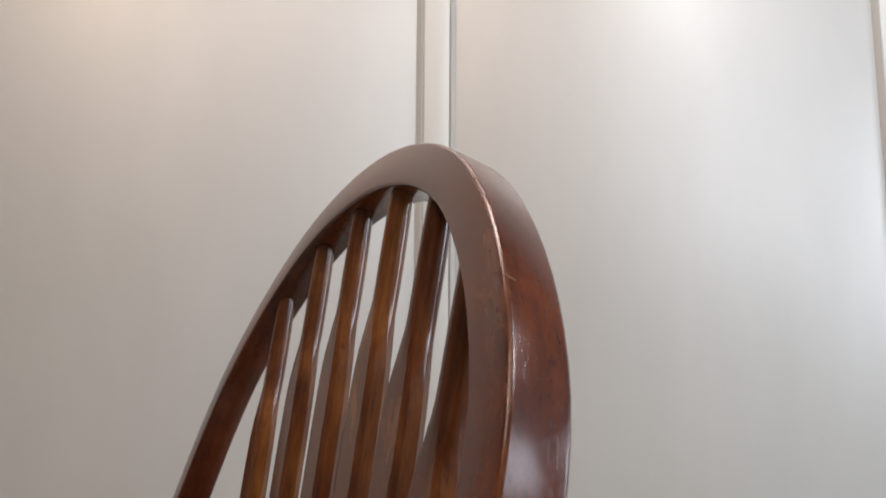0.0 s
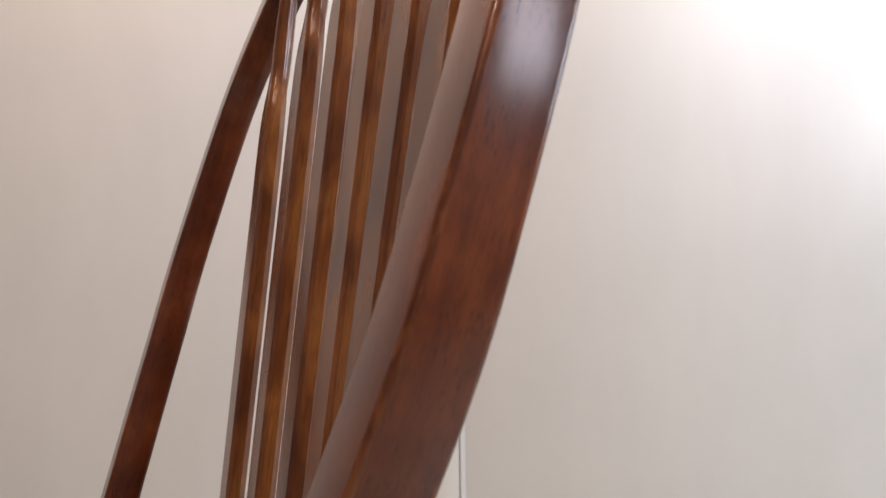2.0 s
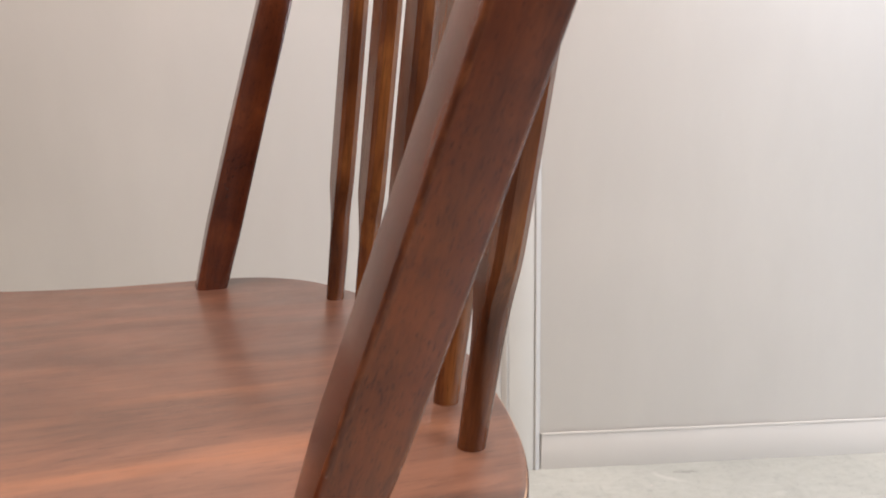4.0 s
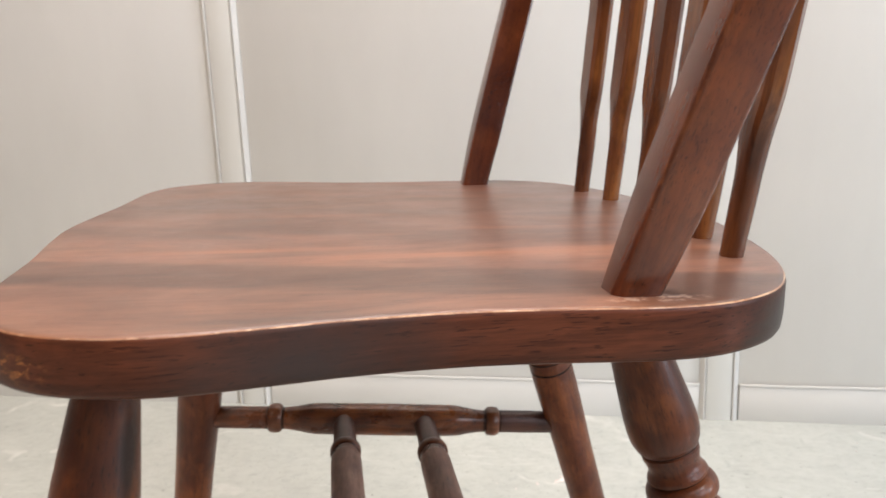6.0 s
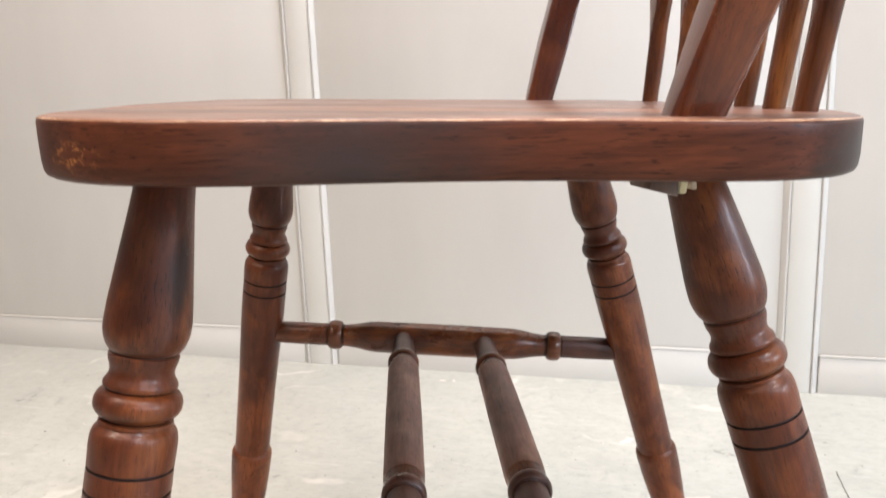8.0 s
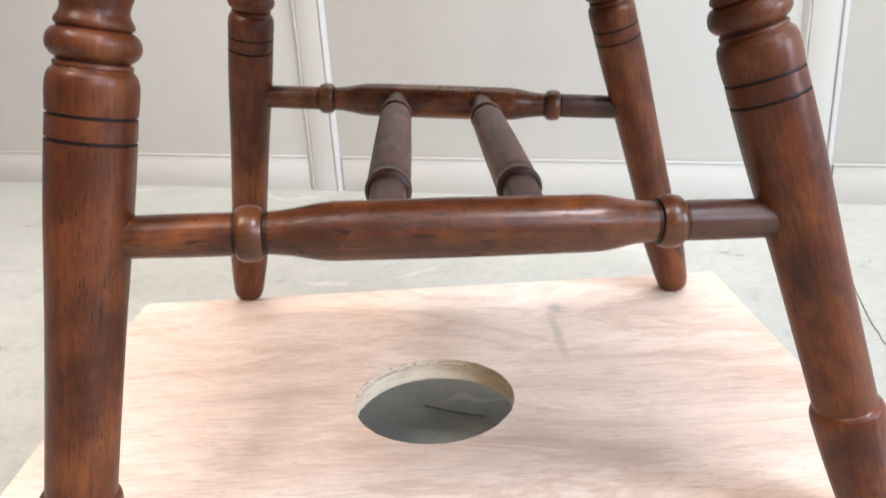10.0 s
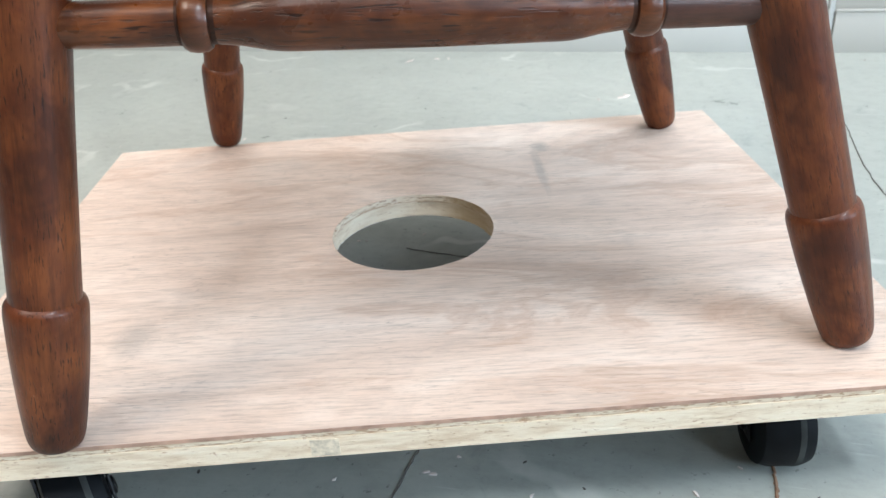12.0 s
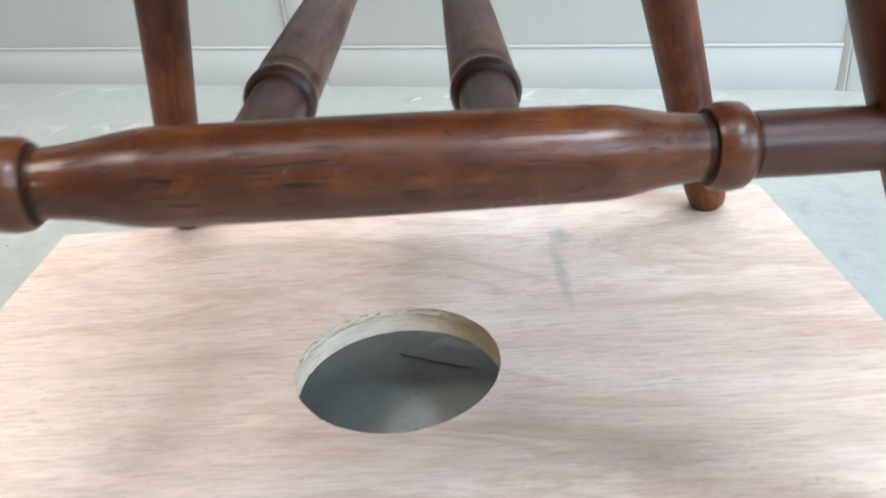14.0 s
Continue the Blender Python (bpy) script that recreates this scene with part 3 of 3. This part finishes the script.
# seat
HALF = [(-0.186, 0.0), (-0.1825, -0.045), (-0.177, -0.09), (-0.1745, -0.13), (-0.1715, -0.165), (-0.160, -0.198), (-0.137, -0.2205), (-0.108, -0.2305), (-0.078, -0.2315), (-0.045, -0.226),
        (-0.01, -0.2195), (0.035, -0.2155), (0.08, -0.217), (0.12, -0.2195), (0.152, -0.2155), (0.18, -0.2005), (0.2, -0.177), (0.217, -0.142), (0.229, -0.1), (0.2375, -0.055)]
OUT = HALF + [(0.2445, 0.0)] + [(x, -y) for x, y in HALF[:0:-1]]
outline = catmull([(x * 1.011, y, 0) for x, y in OUT], 6, True)


def seat_mesh():
    bm = bmesh.new()
    n = len(outline)
    normals = []
    for i in range(n):
        d = (outline[(i + 1) % n] - outline[i - 1]).normalized()
        normals.append(Vector((-d.y, d.x, 0)))
    if normals[0].x < 0:
        normals = [-v for v in normals]
    # rows of height and inset round the edge: soft lower edge, crisper upper one
    rows = [(ZT, 0.004), (ZT + 0.0012, 0.0018), (ZT + 0.003, 0.0008), (ZT + 0.008, 0.0002), (ZT + 0.018, 0.0), (ZS - 0.003, 0.0), (ZS - 0.0012, 0.0005), (ZS - 0.0006, 0.0012), (ZS, 0.0036)]
    rings = [[bm.verts.new((p + nn * ins).to_tuple()[:2] + (z,)) for p, nn in zip(outline, normals)] for z, ins in rows]
    for row, (a, b) in enumerate(zip(rings, rings[1:])):
        for i in range(n):
            j = (i + 1) % n
            f = bm.faces.new((a[i], a[j], b[j], b[i]))
            f.material_index = 2 if row < 6 else 1 if row == 6 else 0
    bm.faces.new(rings[0]), bm.faces.new(rings[-1])
    return bm


bm = seat_mesh()
for v in bm.verts:
    v.co.z += 0.0055 + SLOPE * v.co.x
part("seat", bm, [seat_mat, worn_lit_edge, seat_edge], chair, "shaped solid wood seat with worn edges", 50)

# bow: a bent hoop of rounded rectangular section in a raked plane
RAKE, BOW_X, BEND = 0.3033, 0.1014, 0.0169
C0 = 0.3
side = [(0.2000, -0.02), (0.2044, 0.0), (0.2239, 0.1), (0.2407, 0.2), (0.2553, 0.3)] + [(r * math.cos(radians(a)), C0 + r * math.sin(radians(a))) for a, r in ((30, 0.2727), (60, 0.2745), (90, 0.2726))]
hoop = catmull([(u, v, 0) for u, v in side] + [(-u, v, 0) for u, v in side[-2::-1]], 10)


def bow_point(u, v, off):
    c, s = math.cos(RAKE), math.sin(RAKE)
    return (BOW_X + v * s + off * c + BEND * v * (v - 0.5) - 0.006 * max(u, 0), u, ZS + v * c - off * s)


def bow_mesh():
    bm = bmesh.new()
    uv = bm.loops.layers.uv.new("UVMap")
    n, far, rings, arc = len(hoop), 0.0, [], []
    for i, p in enumerate(hoop):
        d = (hoop[min(i + 1, n - 1)] - hoop[max(i - 1, 0)]).normalized()
        inward = Vector((-d.y, d.x, 0))
        far += (p - hoop[i - 1]).length if i else 0
        arc.append(far)
        foot = max(0.0, 1 - max(p.y, 0) / 0.05)          # slimmer where it enters the seat
        w, t, r = 0.0250 - 0.0025 * foot, 0.0248 - 0.002 * foot, 0.0022 + 0.004 * foot
        shift = 0.0015 * foot
        sec = []
        for (a, b), (sa, sb) in zip(((0, 0), (w, 0), (w, t), (0, t)), ((1, 1), (-1, 1), (-1, -1), (1, -1))):
            a0, b0 = a + sa * r, b + sb * r
            start = {(1, 1): 180, (-1, 1): 270, (-1, -1): 0, (1, -1): 90}[(sa, sb)]
            for k in range(5):
                g = radians(start + 90 * k / 4)
                sec.append((a0 + r * math.cos(g), b0 + r * math.sin(g)))
        if not rings:
            girth = [0.0]
            for q, p2 in zip(sec, sec[1:] + sec[:1]):
                girth.append(girth[-1] + math.dist(q, p2))
        rings.append([bm.verts.new(bow_point(*(p + inward * (a + shift)).to_tuple()[:2], b + shift)) for a, b in sec])
    m = len(rings[0])
    for i in range(n - 1):
        for k in range(m):
            j = (k + 1) % m
            f = bm.faces.new((rings[i][k], rings[i][j], rings[i + 1][j], rings[i + 1][k]))
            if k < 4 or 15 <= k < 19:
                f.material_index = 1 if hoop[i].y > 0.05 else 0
            for loop, (q, w) in zip(f.loops, ((i, k), (i, k + 1), (i + 1, k + 1), (i + 1, k))):
                loop[uv].uv = (arc[q], girth[w])
    bm.faces.new(rings[0][::-1]), bm.faces.new(rings[-1])
    return bm


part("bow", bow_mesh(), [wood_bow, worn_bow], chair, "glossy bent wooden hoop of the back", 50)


# spindles: round ends, and a flat-fronted, chamfered paddle between them
PADDLE = [(-1.2, -0.7), (-0.88, -0.97), (0.05, -1.0), (0.68, -0.72), (0.68, 0.72), (0.05, 1.0), (-0.88, 0.97), (-1.2, 0.7)]   # front to back, side to side


def spindle_mesh(length, low, high):
    bm = bmesh.new()
    # height, half width, half depth, how far the section is planed
    rows = [(-0.012, 6.2, 6.2, 0), (0.0, 6.4, 6.4, 0), (0.03, 6.9, 6.9, 0), (low - 0.034, 7.4, 7.0, 0.08), (low - 0.014, 9.9, 7.0, 0.6), (low + 0.002, 13.6, 7.0, 1), (low + 0.015, 14.9, 7.0, 1), (low + 0.06, 15.6, 7.1, 1),
            ((low + high) / 2, 16.4, 7.2, 1), (high - 0.10, 17.0, 7.2, 1), (high - 0.055, 16.4, 7.2, 1), (high - 0.028, 13.9, 7.1, 0.95), (high - 0.008, 9.8, 7.0, 0.5), (high + 0.006, 8.0, 7.1, 0.1), (high + 0.035, 7.2, 7.2, 0), (length, 6.6, 6.6, 0), (length + 0.012, 6.0, 6.0, 0)]
    at = []
    for (x0, y0), (x1, y1) in zip(PADDLE, PADDLE[1:] + PADDLE[:1]):
        at += [(x0 + (x1 - x0) * k, y0 + (y1 - y0) * k) for k in (0, 0.08, 0.3, 0.5, 0.7, 0.92)]
    rings = []
    for z, w, d, planed in catmull4(rows, 5):
        planed = min(1.0, max(0.0, planed))
        ring = []
        for px, py in at:
            a = math.atan2(py, px)
            ring.append(bm.verts.new(((d * (px * planed + math.cos(a) * (1 - planed))) * 1e-3, (w * (py * planed + math.sin(a) * (1 - planed))) * 1e-3, z)))
        rings.append(ring)
    n = len(at)
    for a, b in zip(rings, rings[1:]):
        for k in range(n):
            bm.faces.new((a[k], a[(k + 1) % n], b[(k + 1) % n], b[k]))
    bm.faces.new(rings[0][::-1]), bm.faces.new(rings[-1])
    return bm


SPINDLES = [((0.1983, 0.1300), (0.2596, 0.1606, 0.9897)), ((0.206, 0.0791), (0.2711, 0.0991, 1.0256)), ((0.211, 0.0265), (0.2763, 0.0335, 1.0417))]
for (bx, by), (tx, ty, tz) in SPINDLES:
    for s in (1, -1):
        a, b = Vector((bx, s * by, seat_z(bx))), Vector((tx, s * ty, tz))
        ob = part("spindle", spindle_mesh((b - a).length, 0.082, (b - a).length - 0.068), wood_spindle, chair, smooth=27)
        z = (b - a).normalized()
        y = z.cross(Vector((1, 0, 0))).normalized()
        rot = Matrix((y.cross(z), y, z)).transposed().to_4x4()
        ob.matrix_basis = Matrix.Translation(a) @ rot


# legs
LEG = [(-0.07, 12.6), (-0.045, 13.2), (0.0, 14.6), (0.04, 16.3), (0.08, 18.0), (0.115, 19.4), (0.137, 19.9), (0.152, 19.5), (0.165, 17.9), (0.1725, 16.0)]
LEG2 = [(0.1733, 15.4), (0.1752, 15.4), (0.1768, 16.2), (0.183, 16.0), (0.189, 15.2), (0.195, 14.6), (0.2, 14.8), (0.2045, 15.6), (0.2085, 16.7), (0.212, 17.1), (0.2148, 16.8), (0.2165, 15.9)]
LEG3 = [(0.2178, 15.7), (0.2215, 18.2), (0.228, 19.8), (0.235, 20.3), (0.242, 19.8), (0.248, 18.0), (0.2515, 15.8)]
LEG4 = [(0.2535, 15.6), (0.2545, 16.9), (0.2585, 17.2), (0.2593, 16.5), (0.2612, 17.0), (0.268, 19.2), (0.28, 20.1), (0.297, 20.1)]
LEG5 = [(0.3095, 19.9), (0.3103, 18.8), (0.3129, 18.8), (0.3137, 19.9), (0.3375, 20.0), (0.3383, 18.8), (0.3412, 18.8), (0.342, 20.0)]
LEG6 = [(0.345, 20.0), (0.42, 19.8), (0.55, 18.4), (0.68, 17.6), (0.75, 17.3), (0.7795, 17.2)]
LEG7 = [(0.782, 18.4), (0.7865, 19.5), (0.796, 20.1), (0.81, 20.0), (0.86, 19.2), (0.92, 17.5), (0.965, 15.8), (0.985, 14.6), (0.995, 13.0), (1.0, 10.5)]


def leg_profile(length, ring):
    rows = []
    for seg, soft in ((LEG, 1), (LEG2, 0), (LEG3, 1), (LEG4[:4], 0), (LEG4[4:], 1), (LEG5, 0), (LEG6, 1), (LEG7, 1)):
        rows += smooth_profile(seg, 4) if soft else seg
    return [((z + ring * min(1.0, max(0.0, (z - 0.1) / 0.07)) * min(1.0, max(0.0, (0.44 - z) / 0.09))) * length, r * 1e-3) for z, r in rows]


# top of each leg, then its foot, for the near (-1) and the far (1) side
LEGS = [((-0.1243, 0.1659), {-1: (-0.1966, -0.2164), 1: (-0.1931, 0.2363)}), ((0.1392, 0.1361), {-1: (0.2595, -0.1767), 1: (0.2556, 0.1964)})]
TOPZ = ZS - 0.035
for (tx, ty), feet in LEGS:
    ring = -0.006 if tx < 0 else 0.002
    for s in (-1, 1):
        a, b = Vector((tx, s * ty, TOPZ)), Vector((*feet[s], ZB + 0.0015))
        bm = lathe(leg_profile((b - a).length, ring), 48)
        for f in bm.faces:
            z = f.calc_center_median().z / (b - a).length - ring
            if 0.3096 < z < 0.3136 or 0.3376 < z < 0.3419 or 0.1730 < z < 0.1753 or 0.2163 < z < 0.2178 or 0.2514 < z < 0.2536:
                f.material_index = 1 if z > 0.3 else 2
        m = along(a, b, 40 * s)
        stock = wood_turned
        if tx < 0 and s < 0:
            k = m.inverted() @ Vector((-0.1138, -0.1795, 0.4615))
            q = m.inverted() @ Vector((-0.1605, -0.2425, 0.1648))
            stock = wood("knotty_turned_wood", "z", DARK, MID, LIGHT, knot=(k.x, k.y, k.z), scratch=(q.x, q.y, q.z), **TURNED)
        ob = part("leg", bm, [stock, burnt, grimy], chair, "turned wooden leg with rings and bulbous foot", 35)
        ob.matrix_basis = m


# stretchers
def at_height(leg, s, z):
    (tx, ty), feet = LEGS[leg]
    fx, fy = feet[s]
    k = (TOPZ - z) / (TOPZ - ZB)
    return Vector((tx + (fx - tx) * k, s * ty + (fy - s * ty) * k, z))


def stretcher_profile(length, b0, b1, end, bead, neck, body):
    """End pegs, a bead near each end, and a body that swells between them."""
    mid = (b0 + b1) / 2
    rows = smooth_profile([(0.0, end * 0.94), (b0 * 0.5, end), (b0 - 0.008, end * 1.0)], 3)
    for b, flip in ((b0, 1), (b1, -1)):
        ring = [(-0.0066, end), (-0.0062, bead * 0.86), (-0.004, bead * 0.97), (0.0, bead), (0.004, bead * 0.97), (0.0062, bead * 0.86), (0.0066, neck)]
        if flip > 0:
            rows += [(b + z, r) for z, r in ring]
            rows += smooth_profile([(b0 + 0.009, neck), (b0 + 0.02, neck * 1.12), (b0 + 0.036, body * 0.97), (b0 + 0.055, body), (mid, body * 1.02), (b1 - 0.055, body), (b1 - 0.036, body * 0.97), (b1 - 0.02, neck * 1.12), (b1 - 0.009, neck)], 4)
        else:
            rows += [(b - z, r) for z, r in ring[::-1]]
    rows += smooth_profile([(b1 + 0.008, end), ((b1 + length) / 2, end), (length, end * 0.94)], 3)
    return rows


def cross_profile(length, b0, b1):
    """Slim pegs, a double-edged bead, and a straight body with rounded shoulders."""
    half = smooth_profile([(0.0, 0.0096), (b0 * 0.5, 0.0102), (b0 - 0.008, 0.0105)], 3)
    half += [(b0 - 0.0062, 0.0105), (b0 - 0.0056, 0.0102), (b0 - 0.0048, 0.0118), (b0 - 0.0032, 0.0132), (b0 - 0.0008, 0.0137), (b0 + 0.0022, 0.0136), (b0 + 0.004, 0.013), (b0 + 0.0049, 0.0118), (b0 + 0.0055, 0.0112), (b0 + 0.0062, 0.0114)]
    half += smooth_profile([(b0 + 0.0068, 0.0116), (b0 + 0.013, 0.0122), (b0 + 0.021, 0.0131), (b0 + 0.05, 0.0132), (length / 2, 0.0134)], 4)
    return half + [(length - z, r) for z, r in half[-2::-1]]


SIDE = {}
for s, zf, zb in ((-1, 0.3120, 0.2910), (1, 0.3145, 0.290)):
    a, b = at_height(0, s, zf), at_height(1, s, zb)
    length, d = (b - a).length, (b - a).normalized()
    SIDE[s] = (a, d)
    b0, b1 = (-0.0828 - a.x) / d.x, ((0.128 if s < 0 else 0.1245) - a.x) / d.x
    bm = lathe(stretcher_profile(length, b0, b1, 0.0106, 0.0140, 0.0104, 0.0149), 40)
    for f in bm.faces:
        z = f.calc_center_median().z
        off = min(abs(z - b0), abs(z - b1))
        f.material_index = 3 if 0.0061 < off < 0.0088 else 2 if off < 0.0061 else 1 if z > b1 else 0
    ob = part("side_stretcher", bm, [wood_rail, wood_peg, wood_bead, grimy], chair, "turned rail with an amber bead near each end")
    ob.matrix_basis = along(a, b, 30)
for cx, cy, cz in ((-0.0181, 0.1125, 0.3089), (0.0582, 0.1064, 0.3035)):
    ends = [SIDE[s][0] + SIDE[s][1] * ((cx - SIDE[s][0].x) / SIDE[s][1].x) for s in (-1, 1)]
    a, b = ends
    length = (b - a).length
    bm = lathe(cross_profile(length, length / 2 - cy, length / 2 + cy), 40)
    for f in bm.faces:
        q = abs(f.calc_center_median().z - length / 2) - cy
        f.material_index = 2 if 0.0048 < abs(q) < 0.0062 else 3 if q > 0 else 1 if q > -0.0165 else 0
    ob = part("cross_stretcher", bm, [wood_cross, wood_rail, grimy, wood_peg], chair, "dusty turned rail with a worn bead")
    ob.matrix_basis = along(a, b, 70)

# corner blocks under the seat in front of the back legs; one carries a torn strip of tape
for sy in (-1, 1):
    x = 0.104
    zu = seat_z(x + 0.01) - THICK
    bm = box(-0.0085, -0.010, -0.0125, 0.0045, 0.010, 0.004, 0.0008)
    for v in bm.verts:
        if v.co.z < 0 and v.co.x < 0:
            v.co.z += 0.004
            v.co.x -= 0.0025
    block = part("corner_block", bm, dark_wood_block, chair, "small dark wooden corner block")
    block.matrix_basis = pose(x + 0.008 - (0.012 if sy > 0 else 0.0), sy * (0.1625 if sy < 0 else 0.145), zu, 0, 0, sy * -12)
    if sy > 0:
        continue
    bm = box(0.0048, -0.0106, -0.0112, 0.0088, 0.0085, 0.003, 0.0006)
    for v in bm.verts:
        v.co.x += 0.0016 * math.sin(v.co.z * 700) - 0.12 * v.co.z * 0.8
    tape = part("tape", bm, paper, block, "torn cream paper tape")
    bm = box(0.0100, -0.0095, -0.0098, 0.0128, 0.006, 0.003, 0.0006)
    for v in bm.verts:
        v.co.x += 0.0012 * math.sin(v.co.z * 500 + 1) - 0.22 * v.co.z * 0.6
    part("tape_end", bm, tape_film, block, "creased translucent tape end")

# nail hole in the bow, pale knocks on bow, seat and leg
for p, rot, size, mat in (((0.1664, -0.2452, 0.734), (0, 0, 0), (0.0006, 0.0004, 0.0008), nick_mat), ((0.2435, -0.2155, 0.973), (0, 25, 0), (0.0024, 0.0003, 0.0003), nick_mat), ((-0.0935, -0.2312, 0.5275), (0, 0, 0), (0.0005, 0.0004, 0.0018), nick_mat)):
    bm = bmesh.new()
    bmesh.ops.create_icosphere(bm, subdivisions=2, radius=1)
    for v in bm.verts:
        v.co *= 1 + 0.35 * noise.noise(v.co * 2)
    nick = part("nick", bm, mat, chair)
    nick.matrix_basis = pose(*p, *rot) @ Matrix.Diagonal((*size, 1))
for ob in chair.children:
    ob.matrix_parent_inverse = pose(0, 0, -ZB)


# ---- floor: cracks and paint chips ----
def crack(points, width, material, label):
    """A thin uneven strip that lies on the floor."""
    path = catmull([(x, y, 0) for x, y in points], 8)
    bm, last = bmesh.new(), None
    for i, p in enumerate(path):
        d = (path[min(i + 1, len(path) - 1)] - path[max(i - 1, 0)]).normalized()
        p = p + Vector((-d.y, d.x, 0)) * 0.0016 * noise.noise((i * 0.6, width * 900, 0))
        w = width * (0.5 + 0.9 * abs(noise.noise((i * 0.7, 3.3, width * 100)))) * (0.15 if i in (0, len(path) - 1) else 1)
        row = [bm.verts.new((p.x - d.y * w * k, p.y + d.x * w * k, h)) for k, h in ((-0.5, 0.0004), (-0.2, 0.0010), (0.2, 0.0010), (0.5, 0.0004))]
        if last:
            for k in range(3):
                bm.faces.new((last[k], last[k + 1], row[k + 1], row[k]))
        last = row
    return tagged(part("floor_crack", bm, material), label, "crack", kind="structure")


crack([(-0.004, -0.142), (-0.014, -0.165), (-0.025, -0.192), (-0.034, -0.22), (-0.05, -0.25)], 0.0009, crack_mat, "dark hairline crack in the painted concrete floor")
crack([(0.227, -0.174), (0.2245, -0.188), (0.220, -0.203), (0.215, -0.216), (0.208, -0.245)], 0.0032, rust, "brown filled crack in the painted concrete floor")
crack([(0.575, 0.44), (0.55, 0.36), (0.526, 0.29), (0.505, 0.21), (0.49, 0.13), (0.47, 0.02)], 0.002, crack_mat, "long dark crack in the painted concrete floor")
crack([(-0.0122, 0.1473), (0.0116, 0.1365), (0.0349, 0.126), (0.05, 0.121)], 0.0014, faint_scratch, "faint dark scratch in the painted concrete floor")
rng = random.Random(4)
bm = bmesh.new()
CHIPS = [(-0.003, 0.842, 0.012), (0.046, 0.844, 0.011), (0.066, 0.84, 0.008), (0.275, 0.559, 0.006), (0.313, 0.563, 0.016), (0.32, 0.57, 0.01), (0.001, -0.164, 0.0042), (0.005, -0.166, 0.004), (0.023, -0.152, 0.003), (-0.061, -0.164, 0.003),
         (0.067, -0.192, 0.0035), (0.17, -0.2, 0.0035), (-0.24, 0.502, 0.006), (0.205, -0.182, 0.003), (-0.0611, 0.1707, 0.0035), (-0.054, 0.1695, 0.002), (0.0068, 0.1748, 0.003)]
for x, y, size in CHIPS + [(rng.uniform(-1.2, 1.0), rng.uniform(-0.2, 0.75), rng.uniform(0.001, 0.0028)) for _ in range(60)]:
    k = rng.randint(6, 9)
    turn = rng.uniform(0, 6.28)
    ring = []
    for i in range(k):
        a = 2 * math.pi * i / k
        r = size * rng.uniform(0.35, 1.0)
        px, py = r * math.cos(a), 0.45 * r * math.sin(a)
        ring.append((x + px * math.cos(turn) - py * math.sin(turn), y + px * math.sin(turn) + py * math.cos(turn)))
    low = [bm.verts.new((px, py, 0.0003)) for px, py in ring]
    top = [bm.verts.new((x + (px - x) * 0.8, y + (py - y) * 0.8, 0.0011)) for px, py in ring]
    bm.faces.new(top)
    for i in range(k):
        bm.faces.new((low[i], low[(i + 1) % k], top[(i + 1) % k], top[i]))
tagged(part("paint_chips", bm, white_flake), "small pale paint chips scattered on the floor", "debris", kind="stuff")

grit = bmesh.new()
for _ in range(80):
    x, y, size = rng.uniform(-0.7, 0.7), rng.choice((rng.uniform(-0.5, -0.1), rng.uniform(0.25, 0.7))), rng.uniform(0.0004, 0.0012)
    got = bmesh.ops.create_icosphere(grit, subdivisions=1, radius=1, matrix=Matrix.Translation((x, y, size * 0.3)) @ pose(0, 0, 0, 0, 0, rng.uniform(0, 360)) @ Matrix.Diagonal((size * rng.uniform(0.8, 2.4), size, size * 0.5, 1)))
tagged(part("grit", grit, crack_mat), "dark specks of grit scattered on the floor", "debris", kind="stuff")
